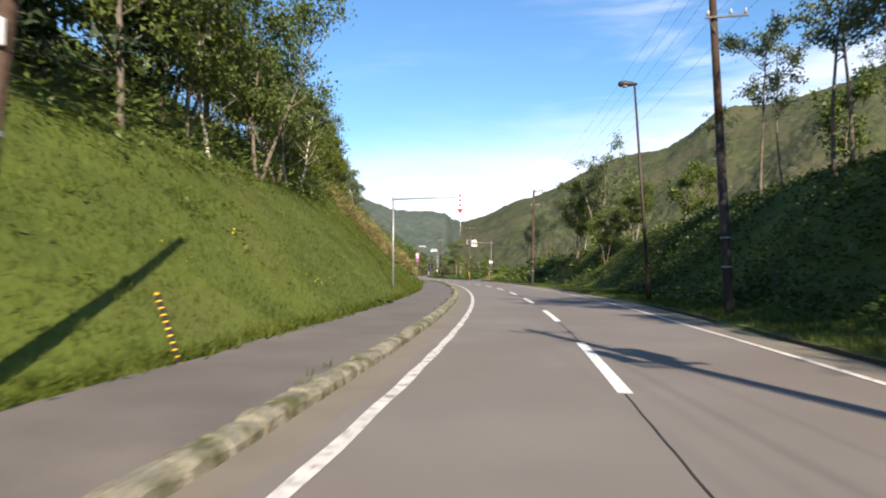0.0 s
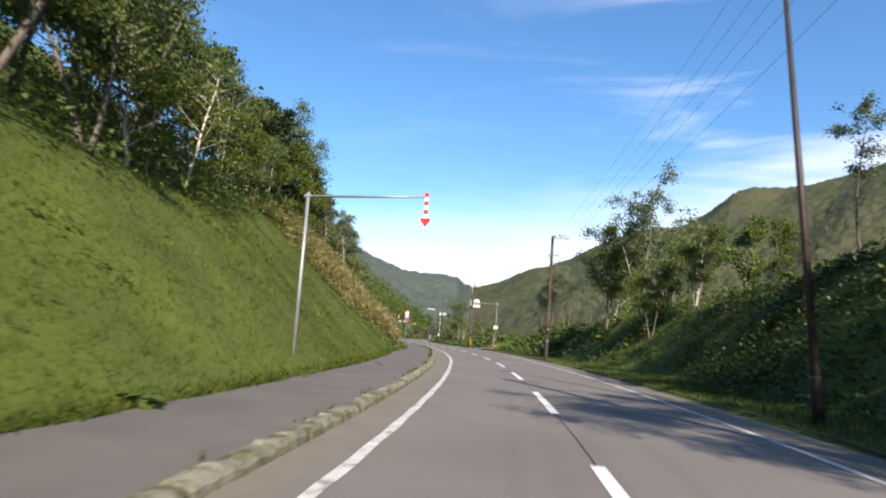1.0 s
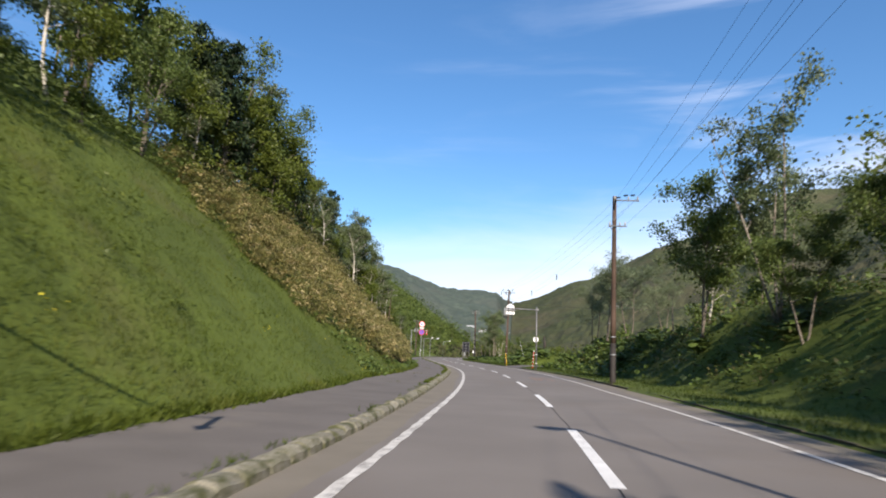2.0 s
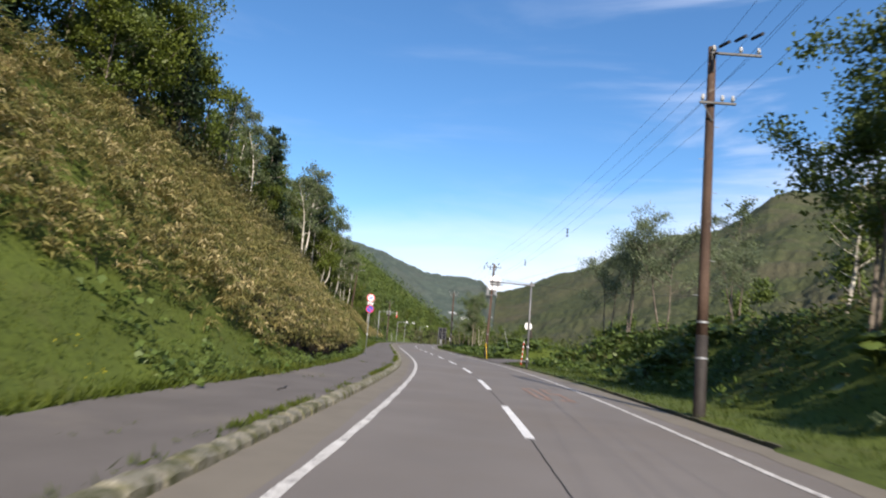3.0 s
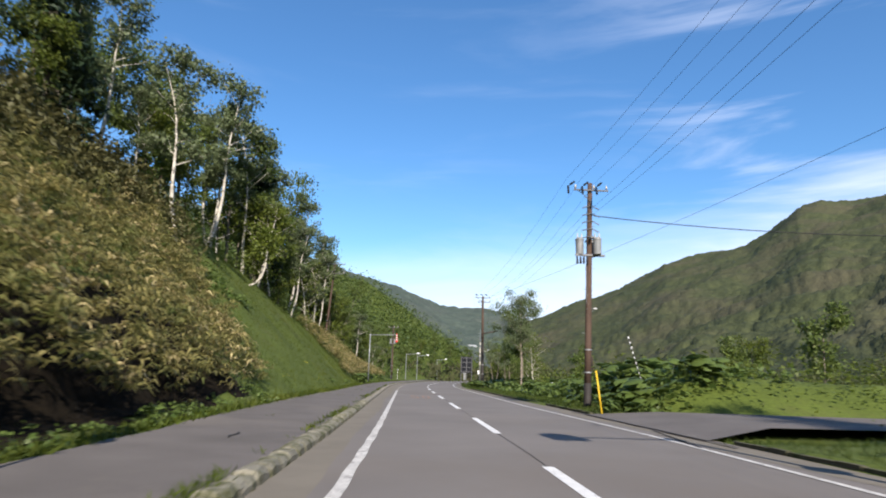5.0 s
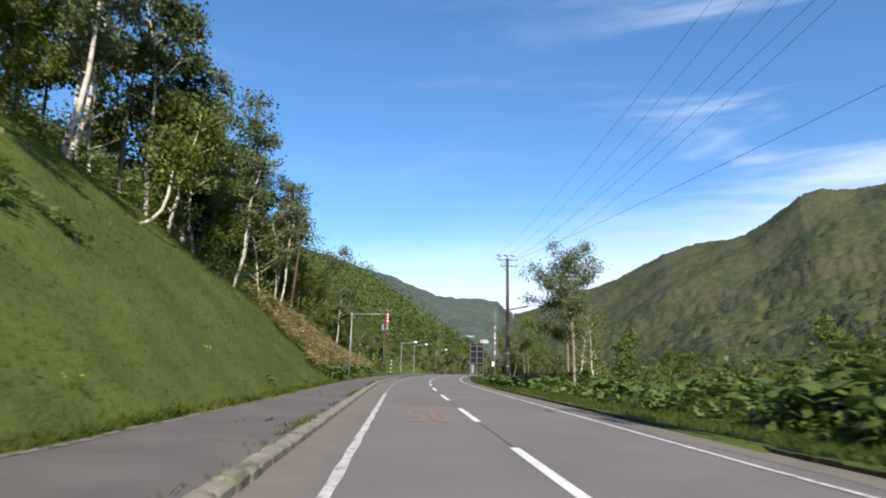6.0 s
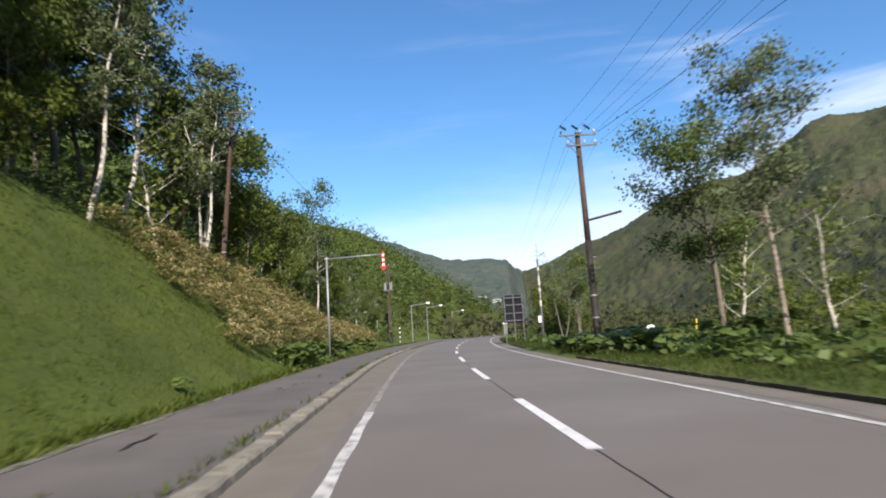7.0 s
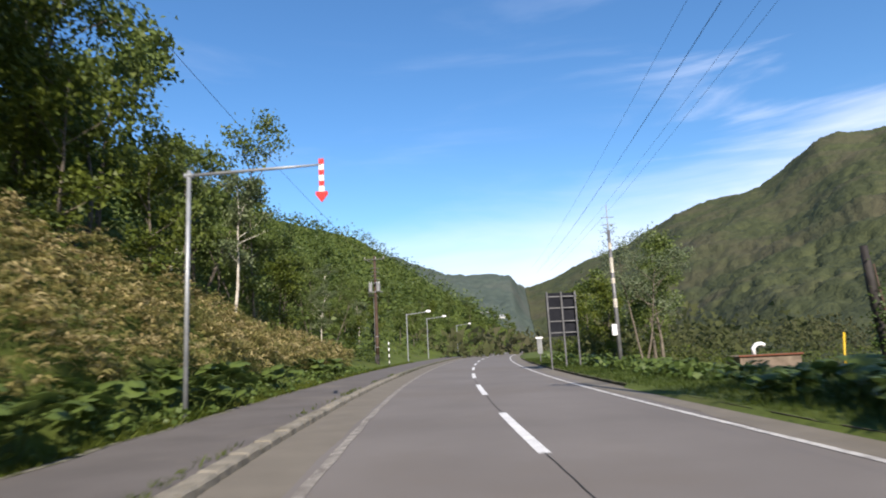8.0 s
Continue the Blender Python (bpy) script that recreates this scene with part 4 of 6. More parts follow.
def planted(src, s, lat, size=1.0, turn=None, sink=0.0):
    p = on_ground(s, lat, -sink)
    m = Matrix.Translation(p) @ Matrix.Rotation(rng.uniform(0, 6.28) if turn is None else turn, 4, "Z")
    ob = copy_thing(src, m)
    ob.scale = (size, size, size * rng.uniform(0.95, 1.08))
    return ob


KINDS = [
    tree("broadleaf_tree", "leafy green broadleaf tree on the wooded bank", "tree", BARK, LEAF, seed=3, tall=9.0, radius=0.15, base=0.25, width=2.7, limbs=14, corners=3, leaves=4600, leaf=0.215, bend=0.08, twigs=2, clump=0.8, puff=0.14),
    tree("broadleaf_tree", "leafy green broadleaf tree with grey forked limbs", "tree", BARK, LEAF, seed=5, tall=10.0, radius=0.17, base=0.3, width=2.9, limbs=14, corners=3, leaves=4600, leaf=0.215, stems=2, bend=0.1, twigs=2),
    tree("birch_tree", "slender white-barked birch with airy green crown", "tree", BIRCH, LEAF_PALE, seed=8, tall=10.5, radius=0.13, base=0.42, width=2.1, limbs=12, corners=3, leaves=3400, leaf=0.19, bend=0.13, twigs=3, clump=0.6, puff=0.13),
    tree("broadleaf_tree", "yellow-green young broadleaf tree at the wood edge", "tree", BARK, LEAF_LIME, seed=11, tall=7.0, radius=0.10, base=0.2, width=2.2, limbs=12, corners=3, leaves=3600, leaf=0.21, bend=0.07, twigs=2),
    tree("conifer_tree", "dark green conical conifer above the bank", "tree", BARK, NEEDLE, seed=13, tall=10.5, radius=0.16, base=0.08, width=2.3, limbs=40, corners=3, leaves=3600, leaf=0.40, twigs=2, bend=0.01, conifer=True),
    tree("bare_tree", "pale half-bare tree with twisted branches", "tree", BIRCH, LEAF_LIME, seed=17, tall=5.5, radius=0.09, base=0.2, width=1.8, limbs=14, leaves=500, leaf=0.22, bend=0.14),
    tree("alder_tree", "open-crowned tree with pale multi-stemmed trunk", "tree", PALE_BARK, LEAF_PALE, seed=21, tall=11.5, radius=0.12, base=0.45, width=2.6, limbs=17, leaves=6800, leaf=0.19, stems=3, bend=0.07, clump=0.65, puff=0.12),
    tree("alder_tree", "tall thin tree with sparse airy crown", "tree", BARK, LEAF_PALE, seed=23, tall=11.0, radius=0.12, base=0.5, width=2.4, limbs=12, leaves=2600, leaf=0.18, bend=0.09, clump=0.5, puff=0.10),
    tree("roadside_tree", "silvery green roadside tree with dark bare trunk", "tree", BARK, LEAF_SILVER, seed=29, tall=7.6, radius=0.115, base=0.5, width=2.35, limbs=18, leaves=8500, leaf=0.115, bend=0.08, stems=2, clump=0.5, puff=0.12),
    tree("roadside_tree", "tall airy roadside tree with pale slender trunk", "tree", PALE_BARK, LEAF_PALE, seed=31, tall=10.0, radius=0.11, base=0.40, width=2.3, limbs=22, leaves=9000, leaf=0.135, bend=0.05, twigs=5, clump=0.5, puff=0.13),
    tree("roadside_tree", "dark forked tree with long boughs over the road", "tree", BARK, LEAF, seed=37, tall=8.4, radius=0.16, base=0.40, width=3.3, limbs=17, leaves=11000, leaf=0.15, bend=0.07, sweep=(-0.4, 0.1), twigs=5, clump=0.4, puff=0.11),
    tree("roadside_tree", "dark-leaved dense roadside tree with forked bare trunk", "tree", BARK, LEAF, seed=27, tall=8.4, radius=0.125, base=0.45, width=2.5, limbs=20, corners=3, leaves=15000, leaf=0.16, bend=0.08, stems=2, twigs=5, clump=0.7, puff=0.13),
    tree("broadleaf_tree", "green broadleaf tree deep in the woods", "tree", BARK, LEAF, seed=41, tall=9.5, radius=0.15, base=0.25, width=2.9, limbs=10, corners=3, leaves=2000, leaf=0.40, bend=0.08, twigs=2),
    tree("broadleaf_tree", "tall green tree standing behind the wood edge", "tree", BARK, LEAF, seed=43, tall=10.5, radius=0.16, base=0.3, width=3.0, limbs=10, corners=3, leaves=2000, leaf=0.40, bend=0.09, twigs=2),
]
for k_, src_ in enumerate(KINDS):
    src_.matrix_basis = Matrix.Translation(on_ground(-52 + 4.0 * k_, -22.0 - 2 * (k_ % 3)))

# woods over the left bank
pick = random.Random(5)
for row, (gap, off) in enumerate(((4.2, 0.8), (4.8, 3.6), (6.0, 7.5), (14.0, 12.5))):
    s_ = -28.0 + row
    while s_ < 196:
        lat_ = -(float(grass_top(s_)) + off + pick.uniform(-0.8, 1.2))
        if row < 2 and 138 < s_ < 153 and lat_ > -15.5:
            s_ += gap
            continue
        if row == 0:
            w_ = (0.28, 0.12, 0.18, 0.28, 0.04, 0.10)
        else:
            w_ = (0.36, 0.28, 0.14, 0.10, 0.12, 0.0)
        if row < 2 and 58 < s_ < 112:
            w_ = (0.16, 0.08, 0.16, 0.42, 0.10, 0.08)
        src_ = KINDS[pick.choices(range(6), w_)[0] if row < 2 else pick.choices((12, 13, 4, 2), (0.45, 0.35, 0.08, 0.12))[0]]
        grown = float(np.interp(s_, (0, 12, 26, 45, 62, 80, 110, 120, 130, 146, 155, 165, 175, 196), (1.05, 0.98, 0.66, 0.62, 0.78, 0.90, 0.92, 1.0, 1.08, 1.05, 0.98, 0.95, 0.62, 0.45))) * (0.8 if row == 0 else 1.0)
        grown = grown + (1 - grown) * min(1.0, row * 0.16)
        planted(src_, s_, lat_, pick.uniform(0.75, 1.1) * grown, pick.uniform(0, 6.28))
        s_ += gap * pick.uniform(0.75, 1.3)
for k_, s_, l_, z_ in ((3, 67.5, -17.6, 0.95), (0, 71.0, -18.6, 0.8), (3, 74.5, -17.4, 0.95), (1, 78.5, -18.4, 0.8), (3, 82.5, -17.2, 0.9)):
    planted(KINDS[k_], s_, l_, z_)
planted(KINDS[4], 105.3, -17.7, 1.0)
planted(KINDS[2], 113.0, -14.6, 1.0)
for s_, l_, z_ in ((60.0, -18.4, 0.8), (62.5, -17.4, 0.85), (64.5, -19.0, 0.9)):
    planted(KINDS[4], s_, l_, z_)
for k_, s_, l_, z_ in ((0, 139.5, -16.2, 1.1), (1, 147.0, -17.6, 1.15), (0, 143.5, -17.0, 1.15), (2, 145.5, -15.2, 1.15), (0, 151.0, -15.5, 1.1), (2, 150.5, -13.6, 1.0), (1, 154.5, -14.5, 1.05),
                       (2, 148.5, -20.5, 1.2), (2, 136.5, -15.8, 1.15), (2, 132.0, -16.2, 1.15), (2, 128.5, -18.2, 1.1)):
    planted(KINDS[k_], s_, l_, z_)
planted(KINDS[2], 124.2, -16.6, 1.15)
planted(KINDS[2], 125.8, -17.2, 1.05)
planted(KINDS[2], 46.0, -16.6, 0.6)
planted(KINDS[5], 19.7, -12.6, 0.8)
planted(KINDS[2], 147.5, -12.3, 0.8)
planted(KINDS[2], 149.2, -12.8, 0.75)
planted(KINDS[2], 140.0, -13.6, 0.9)
planted(KINDS[2], 134.0, -14.2, 0.85)
planted(KINDS[5], 143.0, -12.4, 1.1)
planted(KINDS[5], 131.0, -14.6, 1.2)
planted(KINDS[5], 27.0, -13.2, 0.9)
planted(KINDS[5], 10.0, -12.6, 1.0)
curved = thing("birch_tree", Matrix.Translation(on_ground(126.9, -14.3)), "small white birch with hooked trunk above grass", "tree")
part("trunk", Form().tube([(0, 0, -0.2), (0.55, 0.1, 0.05), (0.95, 0.25, 0.55), (1.15, 0.3, 1.3), (1.2, 0.35, 2.4), (1.1, 0.3, 3.6)], [0.09, 0.085, 0.08, 0.07, 0.05, 0.02], 8), BIRCH, curved, smooth=True)
lv_, lq_ = leaf_quads(np.array((1.1, 0.3, 3.2)) + rng.normal(0, 0.6, (700, 3)), rng.normal(0, 1, (700, 3)), np.full(700, 0.28), np.full(700, 0.18), lift=0.9)
part("crown", array_mesh("crown", lv_, lq_, 4, LEAF_LIME), LEAF_LIME, curved)
snag = thing("dead_trunk", Matrix.Translation(on_ground(172.5, 23.4)), "tall dead trunk overgrown with dark creeper", "trunk")
part("trunk", Form().tube([(0, 0, -0.3), (0.05, 0, 1.6), (-0.10, 0, 3.6), (-0.25, 0, 5.6), (-0.35, 0, 8.0)], [0.36, 0.33, 0.30, 0.27, 0.20], 9), POLE_DARK, snag, smooth=True)
part("stem", Form().tube([(0.35, -0.2, -0.2), (0.28, -0.25, 2.0), (0.10, -0.25, 4.4), (-0.05, -0.2, 6.9)], [0.09, 0.08, 0.07, 0.04], 7), POLE_WOOD, snag, "reddish bare stem", smooth=True)
part("branch", Form().tube([(0, 0, 2.3), (-0.8, 0.1, 1.2), (-1.3, 0.1, 0.1)], [0.10, 0.08, 0.06], 6), BARK, snag)
lv_, lq_ = leaf_quads(np.array((0.1, 0, 2.6)) + rng.normal(0, 1, (1500, 3)) * np.array((0.34, 0.34, 1.5)), rng.normal(0, 1, (1500, 3)), np.full(1500, 0.22), np.full(1500, 0.16), lift=0.9)
part("creeper", array_mesh("creeper", lv_, lq_, 4, SHRUB), SHRUB, snag)
# trees of the right side
# those at -3.5, 0.0, 47.5 and 50.8 are added for their shade
for k_, s_, l_, z_ in ((6, 54.0, 10.3, 0.76), (11, 60.6, 9.55, 0.90), (5, 49.2, 11.7, 0.95), (6, 66.0, 17.0, 0.75), (7, 18.2, 11.5, 0.75), (7, 21.0, 14.0, 0.75), (7, 30.0, 12.8, 0.52), (6, 24.0, 22.0, 0.6), (7, 14.5, 13.5, 0.9), (2, 11.0, 16.0, 0.9), (6, 8.5, 11.8, 0.8), (7, 11.2, 11.0, 0.8), (2, 5.5, 12.4, 0.9), (6, 13.0, 17.0, 0.7), (9, -3.5, 9.2, 0.95), (9, 0.0, 9.6, 0.9), (11, 47.5, 11.0, 0.52), (11, 50.8, 9.6, 0.5),
                       (8, 71.5, 11.5, 0.5), (5, 64.5, 11.5, 0.9), (8, 87.7, 11.0, 0.80), (8, 83.6, 10.9, 0.90),
                       (8, 80.8, 12.0, 0.88), (7, 77.5, 14.5, 0.62), (9, 133.4, 7.7, 0.76), (5, 139.5, 9.6, 0.8), (5, 133.0, 8.8, 0.6), (8, 168.5, 8.8, 0.75), (0, 171.0, 10.5, 0.7), (0, 176.0, 11.5, 0.7),
                       (3, 182.0, 10.0, 0.7), (12, 160.0, 19.0, 0.6), (3, 152.0, 22.0, 0.6), (12, 118.0, 24.0, 0.55), (3, 126.0, 24.0, 0.6), (12, 110.0, 34.0, 0.65), (3, 140.0, 30.0, 0.7),
                       (12, 92.0, 24.0, 0.7), (12, 66.0, 24.0, 0.7), (3, 58.0, 22.0, 0.7), (12, 78.0, 22.0, 0.7), (12, 44.0, 26.0, 0.8), (12, 152.0, 36.0, 0.75), (3, 166.0, 26.0, 0.7), (12, 100.5, 44.0, 0.8)):
    planted(KINDS[k_], s_, l_, z_)
planted(KINDS[10], 138.9, 8.8, 0.76, 0.0)
# close crest woods, added out of view to shade the bank in front
for k_, (s_, l_) in enumerate(((-22, 14.0), (-17, 13.0), (-12.5, 14.5), (-9.0, 13.2), (-5.0, 12.6), (-1.5, 14.0), (2.0, 15.5), (-14, 18.5), (-6.5, 18), (-0.5, 18.5), (5.0, 18.0))):
    planted(KINDS[(0, 12, 1, 13)[k_ % 4]], s_, l_, 0.85)
for s_ in np.arange(178, 300, 6.5):
    planted(KINDS[pick.choice((12, 13, 12, 3))], float(s_), -(11 + pick.uniform(-1, 3)), pick.uniform(0.32, 0.5))
    planted(KINDS[pick.choice((12, 13, 12, 3))], float(s_) + 3, -(18 + pick.uniform(-2, 4)), pick.uniform(0.45, 0.65))
    planted(KINDS[pick.choice((12, 13, 3))], float(s_), 9.5 + pick.uniform(0, 4), pick.uniform(0.5, 0.75))


# ---------------------------------------------------------------- poles, lamps and signs
def at_road(s, lat, z=None, extra=0.0):
    """A pose on the ground whose y points along the road."""
    p = on_ground(s, lat)
    if z is not None:
        p.z = z
    return Matrix.Translation(p) @ Matrix.Rotation(radians(heading(s) + extra), 4, "Z")


def insulator(p, down=0.0):
    f = Form()
    prof = [(0.0, 0.018), (0.04, 0.03), (0.05, 0.055), (0.08, 0.03), (0.10, 0.055), (0.13, 0.03), (0.15, 0.04), (0.19, 0.02)]
    f.tube([(p[0], p[1], p[2] + h) for h, _ in prof], [r for _, r in prof], 8)
    return f


def utility_pole(m, tall, label, cross=(), sleeves=(), dark_foot=2.0, lean=(0.0, 0.0), transformers=False, radius=0.15):
    """A round wooden pole with cross-arms. cross: (height, from, to) of each arm."""
    p = thing("utility_pole", m, label, "utility pole", "utility poles")
    at = lambda h: (lean[0] * h, lean[1] * h, h)
    hs = [-0.6, 0.0, dark_foot] + [dark_foot + (tall - dark_foot) * i / 6 for i in range(1, 7)]
    rad = lambda h: radius * (1 - 0.32 * max(h, 0) / tall)
    part("shaft", Form().tube([at(h) for h in hs[2:]], [rad(h) for h in hs[2:]], 14), POLE_WOOD, p, smooth=True)
    part("foot", Form().tube([at(h) for h in hs[:3]], [rad(h) + 0.004 for h in hs[:3]], 14), POLE_DARK, p, "tarred dark foot", smooth=True)
    for h, a, b in cross:
        c = at(h)
        part("cross_arm", Form().box((b - a, 0.06, 0.065), Matrix.Translation((c[0] + (a + b) / 2, c[1] - 0.17, h)), 0.01), ARM_STEEL, p, "dull steel cross-arm")
        part("brace", Form().tube([(c[0] + a * 0.75, c[1] - 0.17, h), (c[0], c[1] - 0.14, h - 0.5)], 0.018, 6), ARM_STEEL, p)
        for x in (a + 0.08, (a + b) / 2 + 0.12, b - 0.08):
            part("insulator", insulator((c[0] + x, c[1] - 0.17, h + 0.04)), CERAMIC, p, "white ceramic insulator", smooth=True)
    for x, y, z, dx, dy, dz in sleeves:
        part("wire_sleeve", Form().tube([(x, y, z), (x + dx, y + dy, z + dz)], 0.045, 8), RUBBER, p, "black wire sleeve")
    for k in range(int((tall - 3.0) / 0.9)):
        h = 3.0 + 0.9 * k
        c = at(h)
        sx = 1 if k % 2 else -1
        part("step_bolt", Form().tube([(c[0] + sx * rad(h) * 0.8, c[1], h), (c[0] + sx * (rad(h) + 0.13), c[1], h)], 0.009, 5), GALV, p)
    for h in (1.4, 2.3):
        c = at(h)
        part("band", Form().tube([(c[0], c[1], h), (c[0], c[1], h + 0.05)], rad(h) + 0.012, 14), GALV, p, "steel band")
    if transformers:
        h0 = tall * 0.70
        c = at(h0)
        part("hanger", Form().box((1.25, 0.10, 0.08), Matrix.Translation((c[0], c[1] - 0.10, h0 - 0.35)), 0.01), STEEL_DARK, p, "dark steel hanger bar")
        part("hanger", Form().box((0.10, 0.9, 0.08), Matrix.Translation((c[0], c[1], h0 + 0.35)), 0.01), STEEL_DARK, p, "dark steel hanger bar")
        for x, y in ((-0.42, -0.05), (0.20, 0.34), (0.27, -0.24)):
            prof = [(-0.34, 0.09), (-0.32, 0.165), (0.26, 0.172), (0.29, 0.187), (0.34, 0.182), (0.40, 0.11), (0.42, 0.02)]
            tank = part("transformer", Form().tube([(c[0] + x, c[1] + y, h0 + z) for z, _ in prof], [r for _, r in prof], 14), TANK, p, "pale grey transformer tank")
            for dx in (-0.09, 0.09):
                part("bushing", Form().tube([(c[0] + x + dx, c[1] + y, h0 + 0.40), (c[0] + x + dx, c[1] + y, h0 + 0.58)], [0.035, 0.02], 8), CERAMIC, tank)
        for k in range(4):
            part("fuse", Form().tube([(c[0] - 0.55 + 0.14 * k, c[1] - 0.12, h0 - 0.72), (c[0] - 0.55 + 0.14 * k, c[1] - 0.12, h0 - 0.42)], [0.05, 0.035], 8), RUBBER, p, "dark fuse holder")
        for k in range(5):
            h = tall * (0.74 + 0.035 * k)
            part("bracket", Form().tube([(lean[0] * h - 0.35, lean[1] * h - 0.1, h), (lean[0] * h + 0.05, lean[1] * h - 0.14, h + 0.1), (lean[0] * h + 0.38, lean[1] * h - 0.1, h - 0.05)], 0.022, 6), STEEL_DARK, p)
        part("conduit", Form().tube([(c[0] - 0.17, c[1] - 0.05, 0.2), (c[0] - 0.16, c[1] - 0.05, h0 - 0.8)], 0.025, 8), STEEL_DARK, p)
    return p


def wire(a, b, sag, r, label="thin black overhead wire"):
    a, b = Vector(a), Vector(b)
    n = 18
    pts = [a.lerp(b, i / n) - Vector((0, 0, sag * 4 * (i / n) * (1 - i / n))) for i in range(n + 1)]
    return tagged(new("overhead_wire", Form().tube(pts, r, 5, False).mesh("overhead_wire", RUBBER)), label, "wire", "overhead wires")


POLES = {}
sl = [(x, -0.35 - 0.25 * i, h, 0.02, -0.5, -0.12) for i, (x, h) in enumerate(((0.25, 9.6), (0.55, 9.65), (0.85, 9.6)))]
POLES["first"] = utility_pole(at_road(7.05, 5.45) @ Matrix.Rotation(radians(-2.0), 4, "Y"), 11.5, "dark tall wooden utility pole before the shaded bank", ((9.2, -0.3, 1.0), (11.2, -0.2, 1.1)), dark_foot=6.0)
POLES["zero"] = utility_pole(at_road(-12.7, 5.0), 9.9, "wooden utility pole carrying transformers beside the road", ((9.6, -0.5, 0.9),), (), 1.5, (0.0, 0.0), True)
POLES["second"] = utility_pole(at_road(59.9, 4.85), 9.75, "tall brown wooden utility pole with cross-arms", ((9.5, -0.1, 1.25), (8.1, -0.35, 0.6)), sl, lean=(0.02, 0.0))
POLES["third"] = utility_pole(at_road(105.3, 5.2), 9.4, "weathered brown utility pole carrying grey transformers", ((9.05, -0.75, 0.75),),
                              [(-0.75 + 0.6 * i, -0.3, 9.15, -0.12, -0.5, -0.45) for i in range(3)] + [(-0.6 + 0.6 * i, -0.1, 9.3, 0.25, 0.3, 0.22) for i in range(3)],
                              1.0, (0.03, 0.0), True)
POLES["fourth"] = utility_pole(at_road(142.6, 5.36), 9.2, "brown wooden utility pole with dark lower half", ((9.05, -0.8, 0.75), (8.6, -0.55, 0.75)),
                               [(-0.6 + 0.5 * i, -0.2, 9.3, -0.3, -0.35, 0.04) for i in range(3)], 4.6, (-0.008, 0.0))
part("stay_arm", Form().tube([(-0.1, 0, 5.4), (1.5, 0.1, 5.75)], 0.05, 8), POLE_WOOD, POLES["fourth"], "thin brown side arm")
POLES["leaning"] = utility_pole(at_road(147.4, -11.3), 8.8, "brown utility pole standing at the wood edge", ((8.6, -0.5, 1.1), (7.6, -0.2, 1.2)), (), 0.5, (0.055, 0.06), radius=0.13)
stay = thing("stay_pole", at_road(150.0, -15.2), "leaning brown wooden stay pole among birches", "stay pole")
part("shaft", Form().tube([(0, 0, -0.5), (2.9, -1.2, 5.2)], [0.12, 0.09], 10), POLE_WOOD, stay, smooth=True)
POLES["bend"] = utility_pole(at_road(188.0, -8.2), 9.2, "utility pole with transformers at the road bend", ((8.9, -0.9, 0.9),), (), 0.8, transformers=True)
POLES["start"] = utility_pole(at_road(-7.9, -5.95), 6.6, "dark leaning wooden utility pole beside the footway", (), (), 1.5, (0.095, 0.02), radius=0.095)
part("plate", Form().box((0.13, 0.03, 0.24), Matrix.Translation((0.33, -0.04, 3.2)), 0.005), WHITE, POLES["start"], "white plate on the pole")
tower = thing("antenna_pole", at_road(164.5, 6.6), "slim pole with antennas and pale bands", "antenna pole")
part("shaft", Form().tube([(0, 0, -0.5), (0, 0, 2.6), (0, 0, 6.3)], [0.11, 0.095, 0.07], 10), STEEL_DARK, tower, smooth=True)
for k_, (a_, b_) in enumerate(((2.7, 3.1), (3.8, 4.05), (4.3, 5.0), (5.4, 5.7))):
    part("band", Form().tube([(0, 0, a_), (0, 0, b_)], 0.098 - 0.005 * k_, 10), BIRCH, tower, "pale bare band")
part("mast", Form().tube([(0, 0, 6.2), (0, 0, 7.5)], 0.022, 6), GALV, tower)
for k_ in range(3):
    part("antenna", Form().tube([(-0.3, 0, 6.2 + 0.35 * k_), (0.3, 0, 6.2 + 0.35 * k_)], 0.018, 6), GALV, tower)
part("meter_box", Form().box((0.22, 0.16, 0.5), Matrix.Translation((-0.18, -0.1, 1.7)), 0.02), WHITE, tower, "white meter box")


def tip(name, x, z, y=0.0):
    return POLES[name].matrix_basis @ Vector((x, y, z))


plate_ = part("plate", Form().box((0.20, 0.012, 0.42), Matrix.Translation((0.38, -0.03, 3.75)), 0.004), WHITE, POLES["start"], "white plate with blue field")
part("field", Form().box((0.16, 0.006, 0.18), Matrix.Translation((0.38, -0.039, 3.67)), 0.002), BLUE, plate_, "blue field")
lines = ("first", "second", "third", "fourth")
heads = {"first": ((-0.1, 11.4), (0.5, 11.45), (1.0, 11.4), (0.0, 9.3), (0.9, 9.3)), "second": ((0.3, 9.65), (0.85, 9.7), (1.35, 9.65), (0.0, 8.2), (0.7, 8.2)),
         "third": ((-0.75, 9.55), (-0.1, 9.6), (0.6, 9.55), (-0.1, 7.9), (0.1, 7.8)), "fourth": ((-1.0, 9.3), (-0.1, 9.35), (0.8, 9.3), (-0.6, 8.7), (0.7, 8.7))}
for a_, b_ in zip(lines, lines[1:]):
    for (xa, za), (xb, zb) in zip(heads[a_], heads[b_]):
        wire(tip(a_, xa, za), tip(b_, xb, zb), 0.7, 0.0046)
for xa, za in heads["first"]:
    q_ = tip("zero", xa * 0.7, 9.75 if za > 10 else 8.2)
    wire(tip("first", xa, za), q_, 0.2, 0.0046)
    wire(q_, q_ + Vector((2.5, -45, 0.3)), 0.6, 0.0046)
